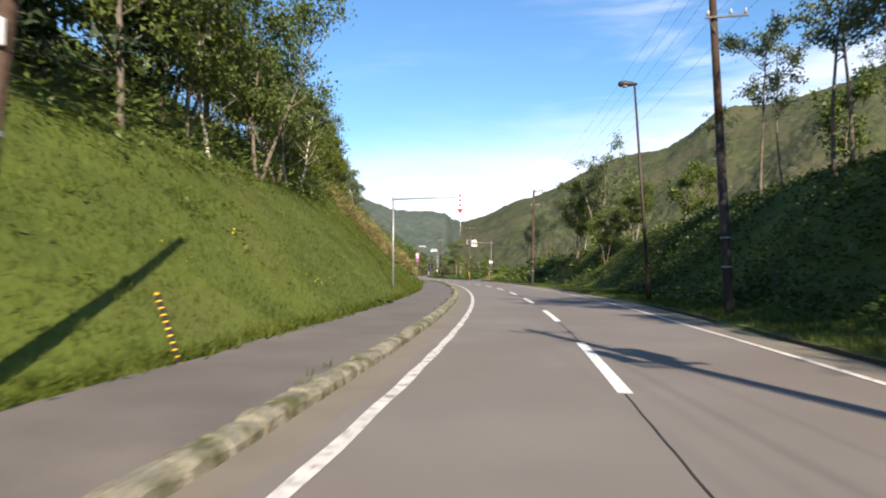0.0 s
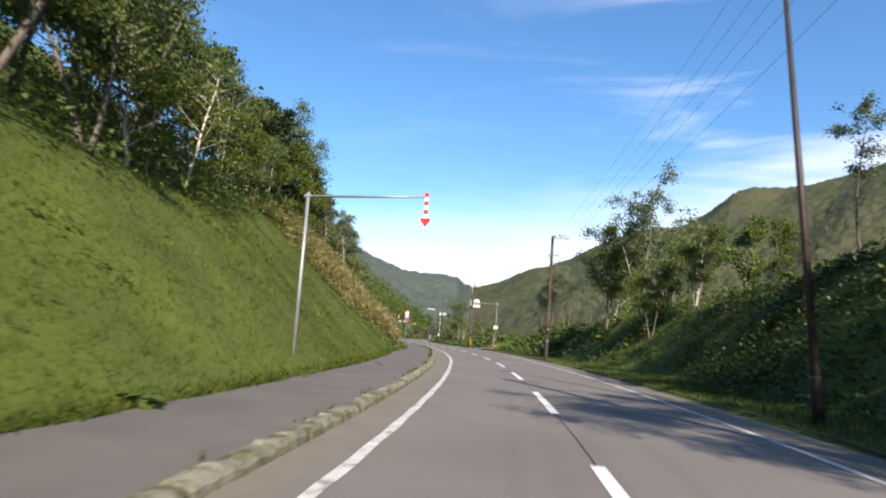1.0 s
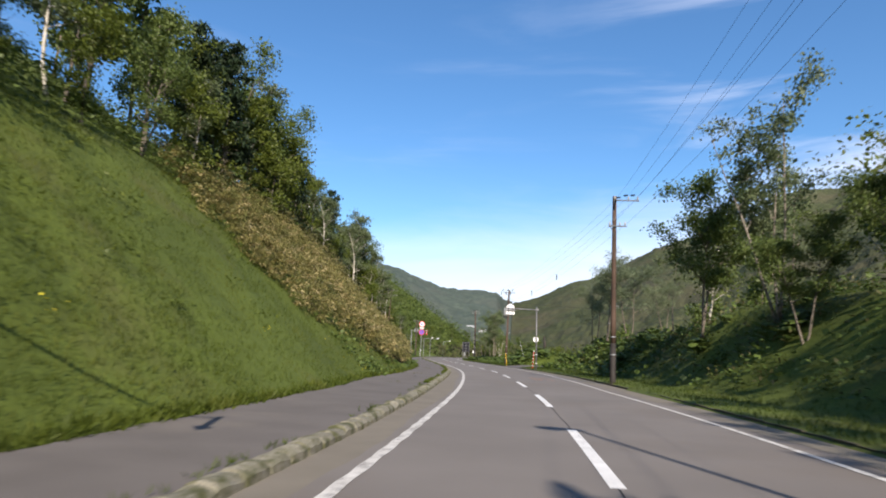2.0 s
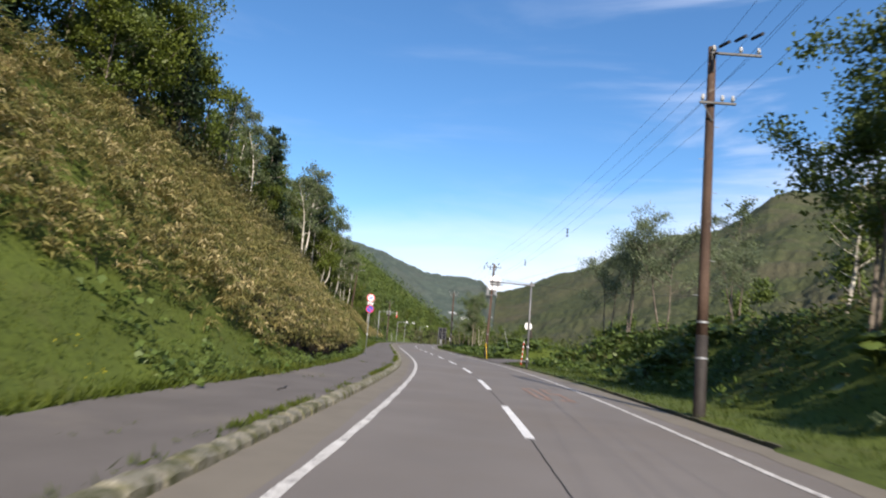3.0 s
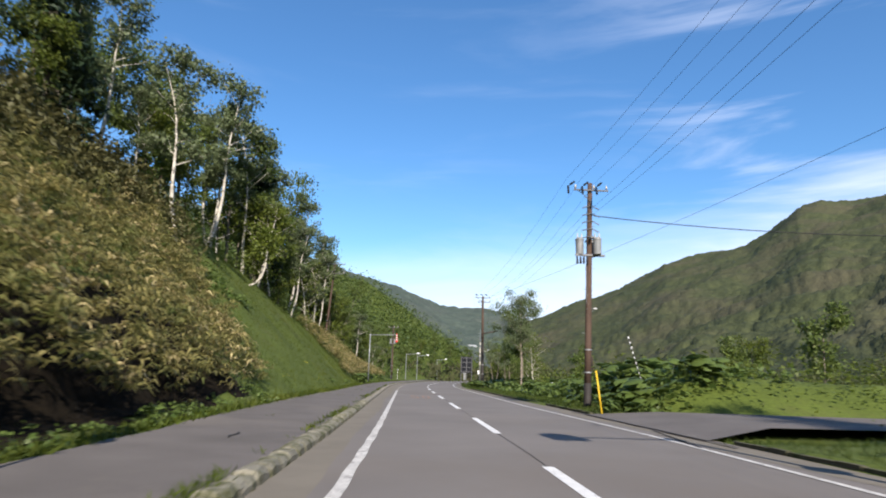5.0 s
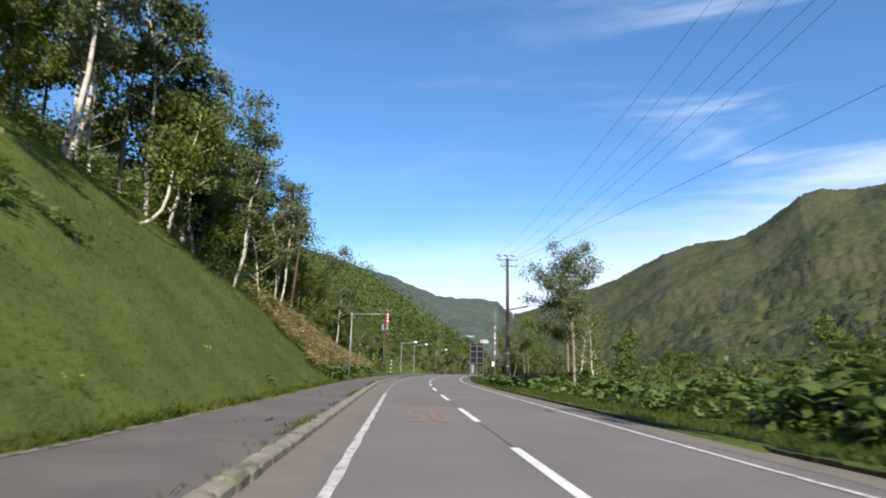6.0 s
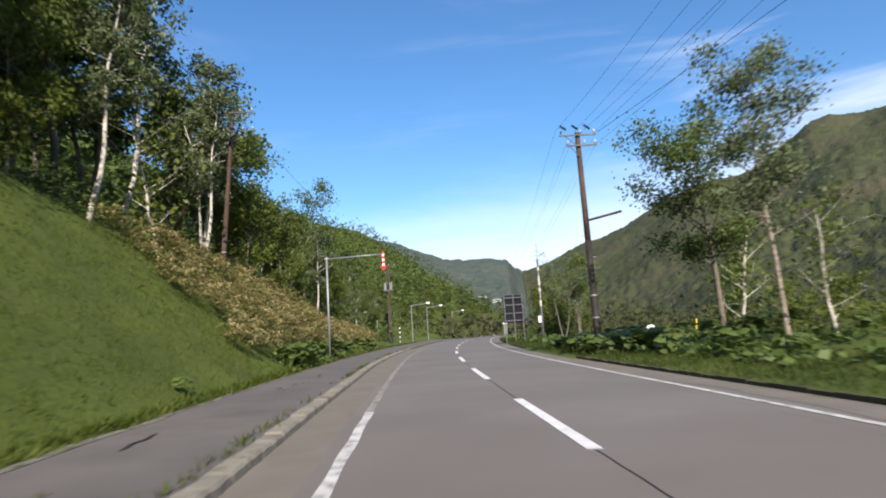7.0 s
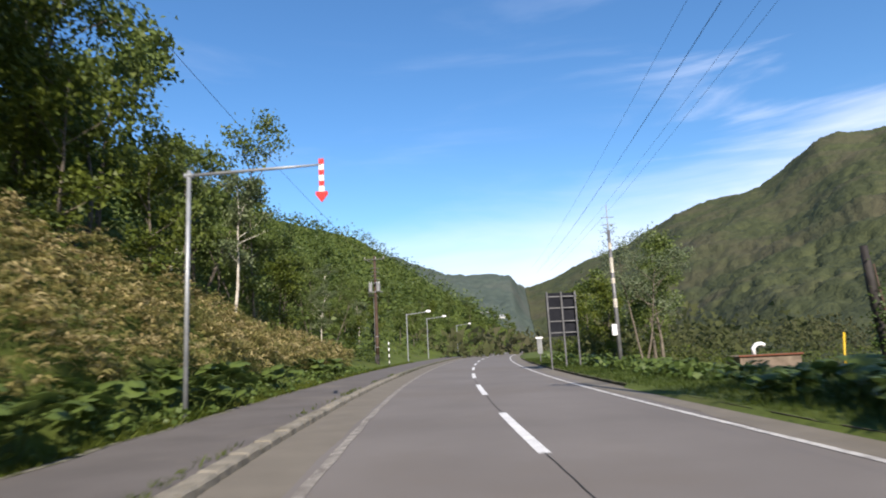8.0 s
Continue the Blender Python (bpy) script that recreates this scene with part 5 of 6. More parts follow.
for xb, zb in heads["fourth"]:
    q_ = tip("fourth", xb, zb)
    x_, y_ = along(200.0, 7.0)
    wire(q_, Vector((float(x_) + xb, float(y_), zb)), 0.6, 0.0046)
wire(tip("third", 0.1, 8.0), tip("third", 30.0, 9.0, -2.0), 1.0, 0.02, "thick black service cable crossing the side road")
wire(tip("fourth", 0.8, 9.2), on_ground(92.0, 16.5, 9.8), 0.4, 0.009, "black service cable running over the butterbur")
wire(tip("leaning", 0.6, 8.7), tip("bend", -0.5, 9.0), 0.5, 0.010)

# spacers that hang on the lower pair of wires
for f_ in (0.335, 0.587):
    a_, b_ = tip("second", 0.3, 8.2), tip("third", 0.0, 7.85)
    q_ = a_.lerp(b_, f_) - Vector((0, 0, 0.7 * 4 * f_ * (1 - f_)))
    hang = thing("wire_spacer", Matrix.Translation(q_), "small dark spacer hanging on overhead wires", "wire spacer", "wire spacers")
    part("rod", Form().tube([(0, 0, 0.08), (0, 0, -0.36)], 0.022, 8), RUBBER, hang)
    for z_ in (0.04, -0.12, -0.30):
        part("clip", Form().tube([(-0.06, 0, z_), (0.06, 0, z_)], 0.03, 8), RUBBER, hang)

# street lamp
lamp = thing("street_lamp", at_road(14.8, 5.05) @ Matrix.Rotation(radians(-2.9), 4, "Y"), "tall dark brown street lamp with flat head", "street lamp")
part("pole", Form().tube([(0, 0, -0.4), (0, 0, 4.0), (-0.02, 0, 9.6)], [0.085, 0.07, 0.045], 10), LAMP_PAINT, lamp, smooth=True)
part("base", Form().tube([(0, 0, 0.0), (0, 0, 0.9), (0, 0, 0.95)], [0.115, 0.11, 0.085], 10), LAMP_PAINT, lamp, smooth=True)
head = part("head", Form().tube([(0.10, 0, 9.60), (-0.15, 0, 9.63), (-0.45, 0, 9.66), (-0.68, 0, 9.66), (-0.74, 0, 9.65)], [0.05, 0.10, 0.145, 0.12, 0.03], 10), LAMP_PAINT, lamp, "flat dark lamp head", smooth=True)
part("lens", Form().plate(ring(0.13, 12, 0, 1.0), 0.03, Matrix.Translation((-0.45, 0, 9.53)) @ Matrix.Rotation(radians(90), 4, "X")), CERAMIC, head, "pale lamp glass")


def arrow_gantry(m, tall, reach, label):
    """The grey pole with a long arm that holds a striped arrow over the road's edge."""
    g = thing("snow_arrow_marker", m, label, "road marker", "arrow markers")
    part("pole", Form().tube([(0, 0, -0.4), (0, 0, tall)], [0.055, 0.05], 10), GALV, g, smooth=True)
    part("arm", Form().tube([(-0.06, 0, tall - 0.12), (reach * 0.65, 0, tall - 0.06), (reach, 0, tall - 0.03)], [0.042, 0.036, 0.022], 8), GALV, g, smooth=True)
    part("collar", Form().tube([(-0.1, 0, tall - 0.12), (0.1, 0, tall - 0.115)], 0.06, 8), GALV, g)
    top = tall + 0.10
    arrow = part("arrow", Form().plate([(reach - 0.055, top - 0.75), (reach + 0.055, top - 0.75), (reach + 0.055, top), (reach - 0.055, top)], 0.02), WHITE, g, "white arrow shaft")
    for k in range(3):
        z = top - 0.125 - 0.25 * k
        part("stripe", Form().box((0.114, 0.030, 0.125), Matrix.Translation((reach, 0, z + 0.0625))), RED, arrow, "red stripe")
    part("point", Form().plate([(reach - 0.135, top - 0.75), (reach - 0.135, top - 0.82), (reach, top - 1.0), (reach + 0.135, top - 0.82), (reach + 0.135, top - 0.75)], 0.026), RED, arrow, "red arrow point")
    return g


arrow_gantry(at_road(19.5, -6.85, 0.45, -3.0), 4.87, 3.53, "grey marker pole with red and white arrow over kerb")
arrow_gantry(at_road(149.7, -6.64, 0.45, -2.0), 5.15, 2.98, "grey marker pole with striped arrow among butterbur")


def stripe_post(m, tall, r, light, dark, bands, label, tilt=(0.0, 0.0), name="marker_post"):
    g = thing(name, m, label, "marker post", "marker posts")
    q = lambda f: (tilt[0] * f * tall, tilt[1] * f * tall, f * tall)
    part("post", Form().tube([q(-0.15), q(1.0)], r, 10), light, g, smooth=True)
    for k in range(bands):
        a, b = (k + 0.08) / bands, (k + 0.55) / bands
        part("band", Form().tube([q(a), (*q(b)[:2], q(b)[2] + 0.03)], r + 0.004, 10), dark, g)
    part("cap", Form().tube([q(1.0), q(1.015)], [r + 0.006, r * 0.5], 10), light, g)
    return g


stripe_post(at_road(-5.0, -5.5), 1.18, 0.033, YELLOW, BLACK, 13, "leaning yellow and black striped snow post on grass", (-0.40, 0.05))
stripe_post(at_road(89.0, 5.2), 1.75, 0.024, WHITE, RED, 5, "red and white striped snow post on verge", (0.08, 0.0))
stripe_post(at_road(105.3, 7.4, 1.4), 1.6, 0.018, WHITE, BLACK, 8, "thin black and white post above butterbur", (-0.28, 0.0))
plain = stripe_post(at_road(102.5, 4.9), 1.6, 0.027, YELLOW, YELLOW, 0, "plain yellow guard post beside utility pole", (-0.12, 0.0))
stripe_post(at_road(171.5, 20.3), 2.6, 0.05, YELLOW, YELLOW, 0, "yellow orange post standing in shrubs", (0.12, 0.0))
stripe_post(at_road(186.0, -6.9), 2.0, 0.04, WHITE, BLACK, 4, "white delineator post at the bend")

# overhead sign seen from behind, with the small round sign on its pole
gantry = thing("overhead_sign", at_road(85.2, 4.80), "steel pole with white rounded sign on arm", "road sign")
part("pole", Form().tube([(0, 0, -0.5), (0, 0, 5.75)], [0.072, 0.066], 12), STEEL_DARK, gantry, smooth=True)
part("arm", Form().tube([(0.15, 0, 5.48), (-2.85, 0, 5.55)], [0.055, 0.045], 10), STEEL_DARK, gantry, smooth=True)
part("arm", Form().tube([(-1.95, 0, 5.36), (-2.80, 0, 5.38)], 0.035, 8), STEEL_DARK, gantry)
part("collar", Form().box((0.36, 0.24, 0.14), Matrix.Translation((0.02, 0, 5.5)), 0.02), STEEL_DARK, gantry)
dome = [(-0.38, -0.28), (0.38, -0.28)] + [(0.38 * math.cos(a), 0.02 + 0.38 * math.sin(a)) for a in np.linspace(0, math.pi, 15)]
board = part("board", Form().plate(dome, 0.03, Matrix.Translation((-2.46, 0.10, 5.56))), WHITE, gantry, "white rounded sign back")
part("lower_board", Form().box((0.78, 0.03, 0.26), Matrix.Translation((-2.46, 0.10, 5.12)), 0.008), WHITE, gantry, "white lower plate")
for x_ in (-2.65, -2.27):
    part("bracket", Form().box((0.05, 0.06, 1.0), Matrix.Translation((x_, 0.055, 5.42)), 0.005), STEEL_DARK, gantry)
disc = part("round_sign", Form().plate(ring(0.25, 24), 0.02, Matrix.Translation((-0.02, 0.12, 2.75))), WHITE, gantry, "round white sign back")
part("strap", Form().box((0.10, 0.02, 0.46), Matrix.Translation((-0.02, 0.10, 2.75))), STEEL_DARK, disc)
for z_ in (0.55, 1.35):
    part("band", Form().tube([(0, 0, z_), (0, 0, z_ + 0.06)], 0.080, 12), WHITE, gantry, "pale band")

# speed limit and no-parking signs on one pole
post = thing("sign_post", at_road(85.2, -5.9, 0.22), "steel post with speed limit and no-parking signs", "road sign")
part("pole", Form().tube([(0, 0, -0.4), (0, 0, 3.90)], 0.026, 10), GALV, post, smooth=True)


def flat_ring(r0, r1, y, m):
    f = Form()
    a, b = ring(r0, 32), ring(r1, 32)
    f.v = [tuple(m @ Vector((x, y, z))) for x, z in a] + [tuple(m @ Vector((x, y, z))) for x, z in b]
    f.f = [(i, (i + 1) % 32, 32 + (i + 1) % 32, 32 + i) for i in range(32)]
    return f


m_ = Matrix.Translation((0.02, -0.05, 3.63))
limit = part("speed_sign", Form().plate(ring(0.265, 32), 0.015, m_), WHITE, post, "round white sign with red rim")
part("rim", flat_ring(0.261, 0.205, -0.011, m_), RED, limit, "red rim")
font = bpy.data.curves.new("digits", "FONT")
font.body, font.size, font.align_x, font.align_y, font.extrude = "50", 0.30, "CENTER", "CENTER", 0.002
font.offset = 0.008
font_ob = bpy.data.objects.new("digits", font)
digits_mesh = bpy.data.meshes.new_from_object(font_ob)
bpy.data.objects.remove(font_ob)
digits_mesh.materials.clear()
digits_mesh.materials.append(BLUE)
dg = part("digits", digits_mesh, BLUE, limit, "blue digits 50")
dg.matrix_basis = m_ @ Matrix.Translation((0, -0.013, 0)) @ Matrix.Rotation(radians(90), 4, "X")
m_ = Matrix.Translation((0.02, -0.05, 3.265))
plate = part("plate", Form().box((0.36, 0.015, 0.18), m_, 0.004), WHITE, post, "small white plate with dark bars")
for z_ in (-0.035, 0.035):
    part("bar", Form().box((0.27, 0.004, 0.032), m_ @ Matrix.Translation((0, -0.011, z_))), PANEL, plate, "dark writing bar")
m_ = Matrix.Translation((0.02, -0.05, 2.90))
nopark = part("no_parking_sign", Form().plate(ring(0.26, 32), 0.015, m_), BLUE, post, "round blue sign with red rim and slash")
part("rim", flat_ring(0.257, 0.205, -0.011, m_), RED, nopark, "red rim")
part("slash", Form().box((0.41, 0.004, 0.042), m_ @ Matrix.Translation((0, -0.0115, 0)) @ Matrix.Rotation(radians(45), 4, "Y")), RED, nopark, "red slash")
part("band", Form().tube([(0, 0, 1.2), (0, 0, 1.3)], 0.036, 10), WHITE, post)

# large sign boards seen from behind
boards = thing("sign_board", at_road(169.0, 4.9, None, 10), "large dark sign board back on steel posts", "sign board")
for x_, w_ in ((-0.42, 0.86), (0.46, 0.78)):
    part("panel", Form().box((w_, 0.06, 2.3), Matrix.Translation((x_, 0.1 + 0.12 * (x_ > 0), 2.75)), 0.01), PANEL, boards, "dark weathered panel back")
for x_ in (-0.80, -0.02, 0.74):
    part("post", Form().tube([(x_, 0, -0.5), (x_, 0, 3.95)], 0.05, 8), STEEL_DARK, boards)
for z_ in (1.8, 2.4, 3.1, 3.7):
    part("rail", Form().box((1.66, 0.04, 0.05), Matrix.Translation((0.02, 0.05, z_))), STEEL_DARK, boards)
small_sign = thing("sign_board", at_road(179.0, 4.6), "small grey sign with white top beside the road", "sign board")
part("panel", Form().box((0.34, 0.05, 1.0), Matrix.Translation((0, 0, 1.1)), 0.01), TANK, small_sign)
part("cap", Form().box((0.5, 0.10, 0.12), Matrix.Translation((0, 0, 1.68)), 0.02), WHITE, small_sign)
part("post", Form().tube([(0, 0.06, -0.4), (0, 0.06, 1.6)], 0.04, 8), STEEL_DARK, small_sign)

# far signs and buildings round the bend
for s_, l_, h_ in ((200.0, -7.4, 5.0), (216.0, -7.6, 5.2), (243.0, -8.0, 5.0)):
    g_ = thing("road_sign", at_road(s_, l_), "grey roadside pole with pale arm and plate", "road sign", "far signs")
    part("pole", Form().tube([(0, 0, -0.4), (0, 0, h_)], 0.06, 8), GALV, g_)
    part("arm", Form().tube([(0, 0, h_ - 0.1), (2.2, 0, h_ + 0.1)], 0.04, 8), GALV, g_)
    part("plate", Form().box((0.5, 0.03, 0.22), Matrix.Translation((2.3, 0, h_ + 0.15)), 0.005), WHITE, g_)
for az_, far_, w_, d_, h_ in ((-5.9, 560.0, 7.0, 6, 1.9), (-7.2, 575.0, 9.0, 7, 1.7)):
    x_, y_ = HUB[0] + far_ * math.sin(radians(az_)), HUB[1] + far_ * math.cos(radians(az_))
    z_ = float(hill_height(np.array([az_]), np.array([far_]))[0]) + 0.6
    b_ = thing("far_building", Matrix.Translation((x_, y_, z_)), "white low building with grey roof across valley", "building", "far buildings")
    part("wall", Form().box((w_, d_, h_ + 4), Matrix.Translation((0, 0, h_ / 2 - 2)), 0.05), WALL_WHITE, b_)
    part("roof", Form().plate([(-w_ / 2 - 0.6, h_), (w_ / 2 + 0.6, h_), (w_ / 2 - 1, h_ + 1.6), (-w_ / 2 + 1, h_ + 1.6)], d_ + 1.2), ROOF, b_)

part("knob", Form().tube([(0.30, -0.1, 4.0), (0.38, -0.1, 4.0), (0.44, -0.1, 4.0)], [0.03, 0.055, 0.02], 8), CERAMIC, POLES["third"], "white knob insulator")
part("bracket", Form().tube([(0.0, -0.1, 3.98), (0.32, -0.1, 4.0)], 0.014, 6), STEEL_DARK, POLES["third"])
# low timber box with a white bent pipe, beyond the butterbur
crate = thing("timber_box", at_road(176.0, 18.0) @ Matrix.Scale(1.4, 4), "low weathered timber box with white bent pipe", "box")
part("side", Form().box((2.6, 0.10, 0.75), Matrix.Translation((0, -0.7, 0.35)), 0.02), TIMBER, crate)
part("side", Form().box((0.10, 1.4, 0.75), Matrix.Translation((-1.25, 0, 0.35)), 0.02), TIMBER, crate)
part("side", Form().box((0.10, 1.4, 0.75), Matrix.Translation((1.25, 0, 0.35)), 0.02), TIMBER, crate)
part("side", Form().box((2.4, 0.10, 0.75), Matrix.Translation((0, 0.65, 0.35)), 0.02), TIMBER, crate)
for k_ in range(5):
    part("plank", Form().box((2.7, 0.29, 0.06), Matrix.Translation((0, -0.64 + 0.32 * k_, 0.76 + 0.008 * (k_ % 2))), 0.012), TIMBER, crate)
part("rail", Form().box((2.74, 0.07, 0.07), Matrix.Translation((0, -0.82, 0.80)), 0.012), RUST, crate, "rusty red edge rail")
part("pipe", Form().tube([(-0.35, 0, 0.8), (-0.35, 0, 1.1), (-0.2, 0, 1.25), (0.0, 0, 1.28), (0.15, 0, 1.2)], 0.09, 8), WHITE, crate, "white bent pipe", smooth=True)
can = thing("blue_drum", at_road(171.8, 22.9), "blue plastic drum standing at the dead trunk", "drum")
part("body", Form().tube([(0, 0, -0.1), (0, 0, 0.05), (0, 0, 0.75), (0, 0, 0.85)], [0.38, 0.42, 0.42, 0.36], 16), BLUE, can, smooth=True)
part("hoop", Form().tube([(0, 0, 0.28), (0, 0, 0.34)], 0.44, 16), BLUE, can)
part("lid", Form().tube([(0, 0, 0.85), (0, 0, 0.90)], 0.33, 16), BLUE, can)


# ---------------------------------------------------------------- butterbur and flowers
def butterbur(seed):
    r = random.Random(seed)
    stalks, blades = Form(), []
    for k in range(7):
        a, h, o = r.uniform(0, 6.28), r.uniform(0.45, 0.95), r.uniform(0.15, 0.5)
        p = Vector((math.cos(a) * o, math.sin(a) * o, h))
        stalks.tube([(0, 0, -0.1), (p.x * 0.5, p.y * 0.5, h * 0.6), tuple(p)], [0.016, 0.013, 0.010], 5, False)
        rad = r.uniform(0.18, 0.34)
        tilt = Matrix.Translation(p) @ Euler((r.uniform(-.5, .5), r.uniform(-.5, .5), r.uniform(0, 6.28))).to_matrix().to_4x4()
        f = Form()
        rim = [(rad * (1 + 0.10 * math.sin(5 * b + k)) * math.cos(b), rad * (1 + 0.10 * math.sin(4 * b)) * math.sin(b), 0.05 * rad * math.sin(3 * b) - 0.18 * rad)
               for b in (2 * math.pi * i / 11 for i in range(11))]
        mid = [(x * 0.5, y * 0.5, 0.04 * rad) for x, y, z in rim]
        f.v = [tuple(tilt @ Vector(q)) for q in [(0, 0, -0.06 * rad)] + mid + rim]
        f.f = [(0, 1 + i, 1 + (i + 1) % 11) for i in range(10)] + [(1 + i, 12 + i, 12 + (i + 1) % 11, 1 + (i + 1) % 11) for i in range(10)]
        blades.append(f)
    t = thing("butterbur_plant", Matrix(), "butterbur plant with big round green leaves", "plant", "butterbur plants")
    part("stem", stalks, BUTTERBUR, t)
    for f in blades:
        part("leaf", f, BUTTERBUR, t, smooth=True)
    return t


BURS = [butterbur(k) for k in range(5)]
spots = random.Random(9)
places = []
for _ in range(92):
    s_ = spots.uniform(104.5, 172)
    places.append((s_, float(verge_edge(s_)) + 2.0 + (3.6 if s_ < 147 else 1.3) * spots.random() ** 1.2, spots.uniform(0.55, 0.95) * (0.6 if s_ > 145 else 1.0)))
for _ in range(46):
    s_ = 142.3 + 28 * spots.random() ** 1.6
    places.append((s_, -(float(walk_edge(s_)) + spots.uniform(0.2, 1.0)), spots.uniform(0.6, 0.9)))
for _ in range(12):
    s_ = spots.uniform(58, 100)
    places.append((s_, -(float(walk_edge(s_)) + spots.uniform(0.2, 0.8)), spots.uniform(0.25, 0.5)))
for _ in range(14):
    c_ = 44 + 48 * spots.random() ** 0.8
    l_ = 2.6 + 4.2 * spots.random()
    for _ in range(5):
        s_ = c_ + spots.uniform(-1.1, 1.1)
        places.append((s_, float(verge_edge(s_)) + l_ + spots.uniform(-0.8, 0.8), spots.uniform(0.55, 0.95)))
for _ in range(44):
    s_ = spots.uniform(140.5, 149.5)
    places.append((s_, float(verge_edge(s_)) + 0.4 + 2.9 * spots.random(), spots.uniform(0.6, 0.85) * (0.8 if s_ > 147 else 1.0)))
places += [(10.1, -5.85, 0.5), (124.0, -7.1, 0.4), (131.5, -6.9, 0.45), (104.6, 5.5, 0.6), (105.9, 4.75, 0.55), (103.6, 5.9, 0.7), (103.3, 6.6, 0.8), (102.5, 5.35, 0.55), (102.9, 5.0, 0.5), (102.3, 6.0, 0.6), (103.1, 5.4, 0.6)]
places += [(spots.uniform(103.6, 112.0), spots.uniform(6.2, 10.5), spots.uniform(0.9, 1.3)) for _ in range(30)]
for k_, (s_, l_, z_) in enumerate(places):
    src_ = BURS[k_ % 5]
    m_ = Matrix.Translation(on_ground(s_, l_)) @ Matrix.Rotation(spots.uniform(0, 6.28), 4, "Z")
    if k_ < 5:
        src_.matrix_basis = m_ @ Matrix.Diagonal((z_, z_, z_, 1))
    else:
        copy_thing(src_, m_).scale = (z_, z_, z_)
scatter("butterbur_cover", 3600, (102.8, 190), lambda s, u: verge_edge(s) + 1.8 + np.interp(s, (146, 151), (3.4, 1.3)) * u ** 1.2, lambda s, l: np.where(s > 145, 0.45, 0.75) * np.clip(0.8 + 0.6 * bumps(s, l, 2.0, 4.0), 0.2, 1), 0.24, 0.95, BUTTERBUR,
        "broad green butterbur leaves covering the verge", "butterbur", rise=0.3, depth=0.45, droop=0.2, per=3, spread=0.3)
scatter("butterbur_cover", 2100, (46, 92.6), lambda s, u: verge_edge(s) + np.interp(s, (60, 80), (2.6, 1.7)) + 5.4 * u, lambda s, l: np.interp(s, (46, 60, 76, 80), (0.15, 0.2, 0.5, 1.0)) * np.clip(0.45 + 1.1 * bumps(s, l, 1.7, 4.0), 0.0, 1), 0.30, 0.95, BUTTERBUR,
        "broad green butterbur leaves over the roadside bank", "butterbur", rise=0.3, depth=0.85, droop=0.2, per=4, spread=0.3)
scatter("butterbur_cover", 1000, (103.4, 120), lambda s, u: 6.4 + 7.0 * u, lambda s, l: np.clip(0.55 + 0.9 * bumps(s, l, 1.5, 4.0), 0.05, 1), 0.24, 0.95, BUTTERBUR,
        "broad green leaves over the mound beside the side road", "butterbur", rise=0.3, depth=0.85, droop=0.2, per=4, spread=0.3)
scatter("butterbur_cover", 900, (141, 178), lambda s, u: -(walk_edge(s) + 0.05 + 1.0 * u), lambda s, l: np.clip(0.5 + 0.9 * bumps(s, l, 2.2, 3.0), 0.05, 1), 0.17, 0.8, BUTTERBUR,
        "broad green butterbur leaves beside the footway", "butterbur", rise=0.4, depth=0.35, droop=0.2, per=4, spread=0.12)
scatter("roadside_herbs", 2200, (56, 104), lambda s, u: -(walk_edge(s) + 0.05 + 0.95 * u), lambda s, l: np.clip(0.5 + 0.9 * bumps(s, l, 2.5, 3.0), 0.08, 1), 0.10, 0.6, BUTTERBUR,
        "small leafy green herbs along the footway", "herbs", rise=0.5, depth=0.26, droop=0.2, per=4, spread=0.07)
scatter("yellow_flowers", 110, (-12, 125), lambda s, u: -(walk_edge(s) + 0.1 + 2.6 * u ** 1.6), lambda s, l: green_bank(s, l) * np.clip(bumps(s, l, 5.0, 6.0) + 0.15, 0, 1), 0.045, 0.9, FLOWER,
        "small yellow wild flowers in the bank grass", "flowers", rise=0.8, depth=0.45, per=7, spread=0.14, dz=0.15)

# ---------------------------------------------------------------- kerb stones
KERB_LEN = 0.60
kerb = thing("kerb", Matrix(), "weathered concrete kerb stones along the footway", "kerb", kind="structure")
KERB_CUT = ((-0.175, -0.19), (-0.180, 0.04), (-0.160, 0.115), (-0.105, 0.160), (0.0, 0.176), (0.105, 0.160), (0.160, 0.105), (0.175, -0.19))


KERB_SHARP = ((-0.150, -0.19), (-0.152, 0.05), (-0.148, 0.118), (-0.118, 0.142), (0.0, 0.146), (0.115, 0.142), (0.146, 0.112), (0.158, -0.19))


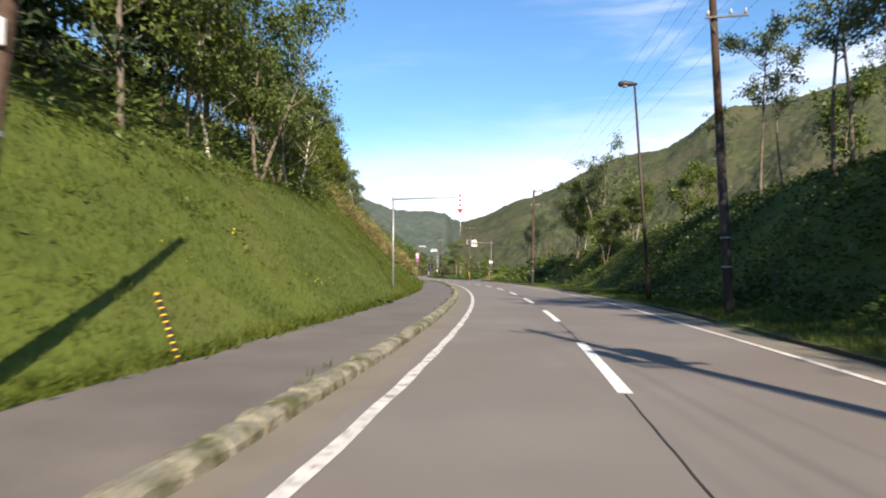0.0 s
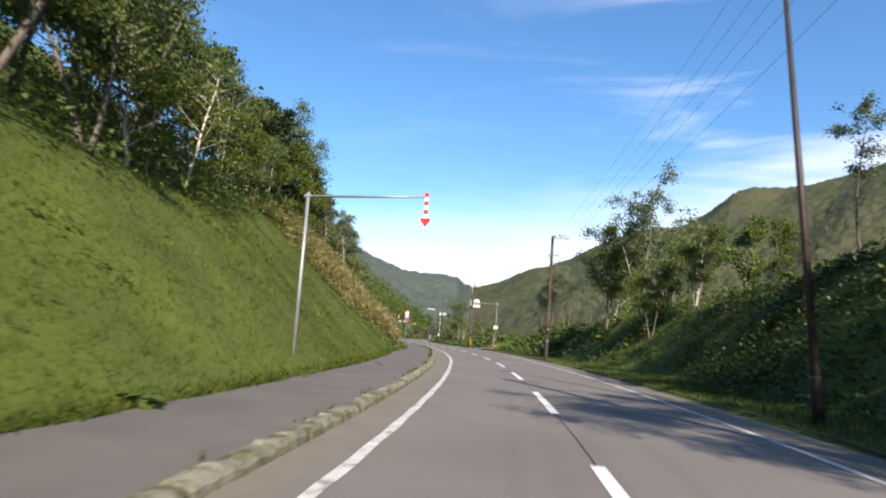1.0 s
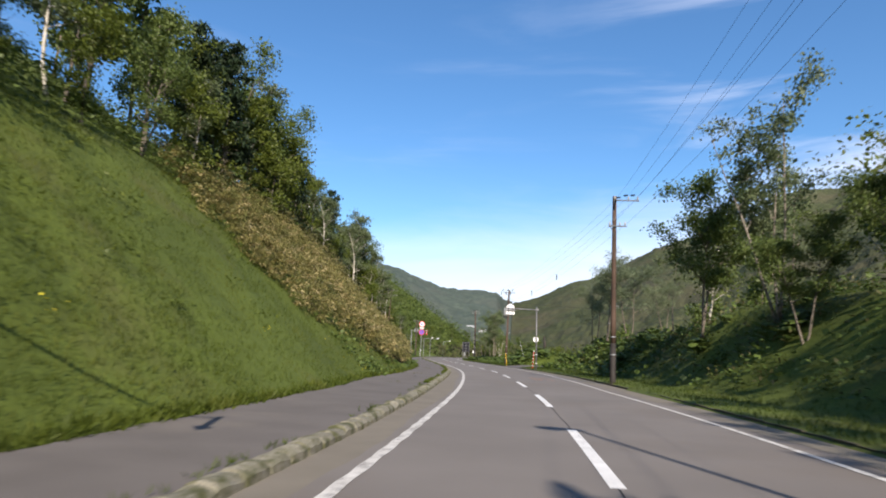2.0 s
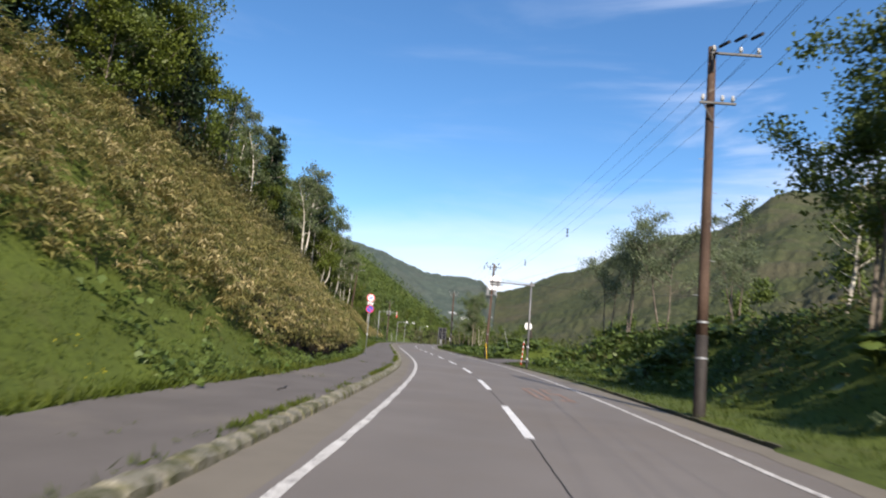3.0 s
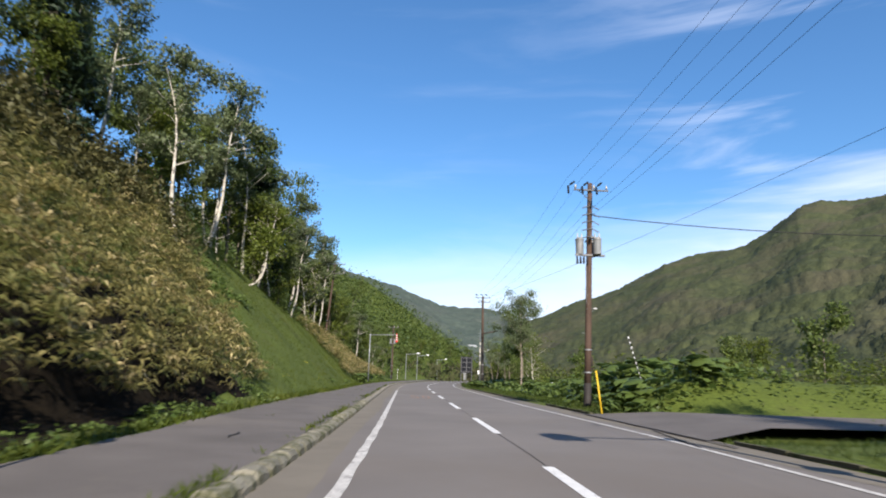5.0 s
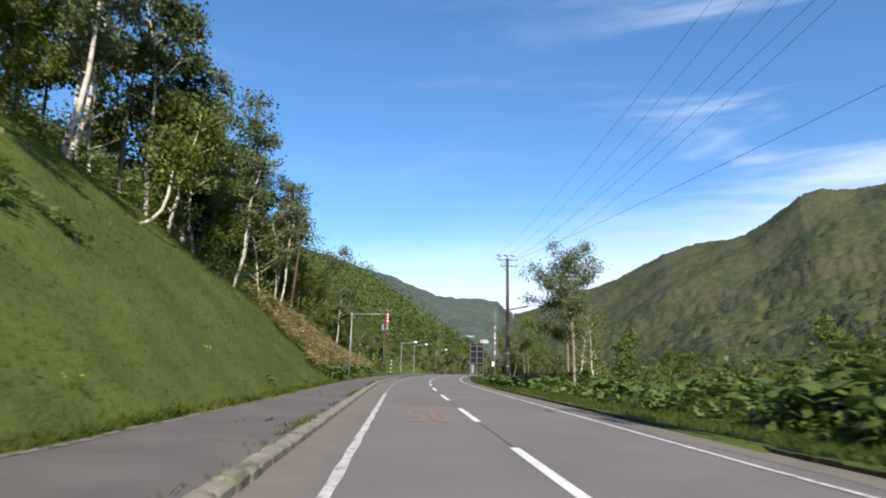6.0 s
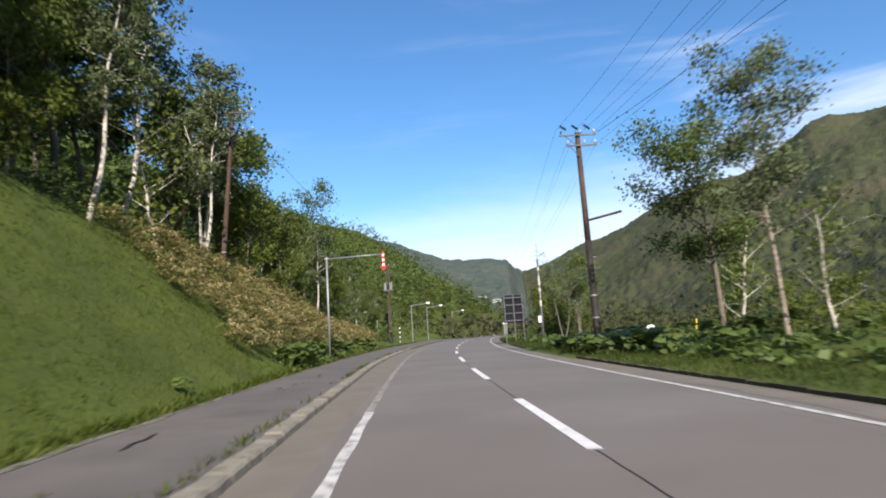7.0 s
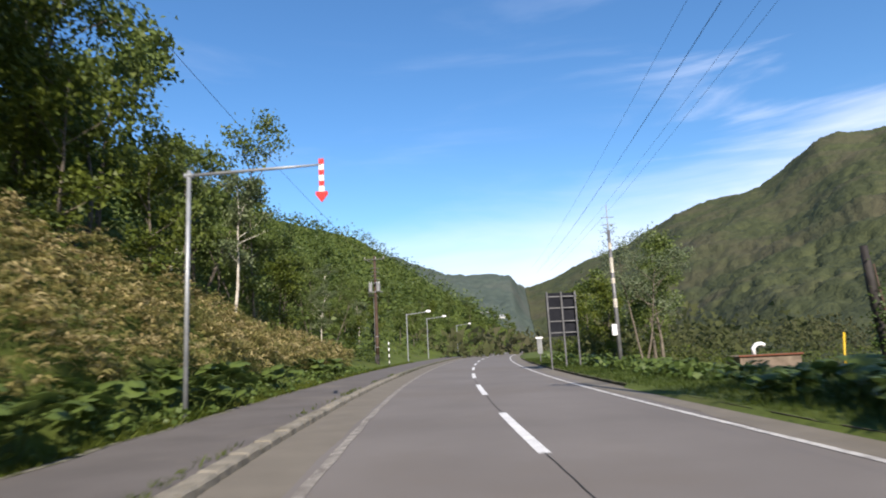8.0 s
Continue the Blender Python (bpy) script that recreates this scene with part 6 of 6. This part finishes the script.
def kerb_stone(seed, cut, wear):
    """One stone: its worn cut drawn along its length; wear: how uneven it is."""
    r = random.Random(seed)
    f, n = Form(), len(cut)
    for k, (y, shrink) in enumerate(((-0.295, 0.90), (-0.25, 0.99), (-0.08, 1.0), (0.10, 1.0), (0.25, 0.99), (0.295, 0.90))):
        sway, sink = r.uniform(-0.010, 0.010) * wear, r.uniform(-0.016, 0.010) * wear
        f.v += [(x * shrink + sway + r.uniform(-0.008, 0.008) * wear, y + r.uniform(-0.006, 0.006), (z * shrink if z > 0 else z) + (sink + r.uniform(-0.012, 0.012) * wear) * (z > 0)) for x, z in cut]
    f.f = [(k * n + i, k * n + i + 1, (k + 1) * n + i + 1, (k + 1) * n + i) for k in range(5) for i in range(n - 1)]
    f.f += [tuple(range(n)), tuple(5 * n + i for i in range(n - 1, -1, -1))]
    return f


stone_meshes = [kerb_stone(k_, KERB_CUT, 1.0).mesh("kerb_stone", CONCRETE) for k_ in range(9)]
sharp_meshes = [kerb_stone(k_, KERB_SHARP, 0.4).mesh("kerb_stone", CONCRETE_PALE) for k_ in range(7)]
for k_ in range(290):
    s_ = float(station(-14.0 + KERB_LEN * k_))
    x_, y_ = along(s_, -float(kerb_foot(s_)) - 0.18)
    ob_ = new("kerb_stone", stone_meshes[pick.randrange(9)] if s_ < 103 + pick.uniform(0, 5) else sharp_meshes[pick.randrange(7)])
    ob_.parent = kerb
    ob_.matrix_basis = Matrix.Translation((float(x_), float(y_), -0.02 + pick.uniform(-0.014, 0.010))) @ Matrix.Rotation(radians(heading(s_)) + pick.uniform(-.02, .02), 4, "Z")
rest = Form()
for lo_, hi_ in ((-60.0, -14.4), (160.0, 225.0)):
    for s_ in station(np.arange(lo_, hi_, KERB_LEN)):
        x_, y_ = along(s_, -float(kerb_foot(s_)) - 0.18)
        rest.box((0.28, KERB_LEN - 0.02, 0.34), Matrix.Translation((float(x_), float(y_), -0.03)) @ Matrix.Rotation(radians(heading(s_)), 4, "Z"))
part("kerb_run", rest, CONCRETE, kerb)["kind"] = "stuff"
verge_kerb = Form()
for s_ in station(np.arange(-40.0, 190.0, 0.6)):
    if 93.2 < s_ < 103.2:
        continue
    l_ = float(verge_edge(s_)) + 0.05
    x_, y_ = along(s_, l_)
    verge_kerb.box((0.10, 0.58, 0.16), Matrix.Translation((float(x_), float(y_), 0.005 + 0.01 * math.sin(s_ * 7))) @ Matrix.Rotation(radians(heading(s_)) + 0.02 * math.sin(s_ * 3), 4, "Z"))
tagged(new("verge_kerb", verge_kerb.mesh("verge_kerb", MOSSY)), "low dark mossy kerb along the grass verge", "kerb", kind="structure")
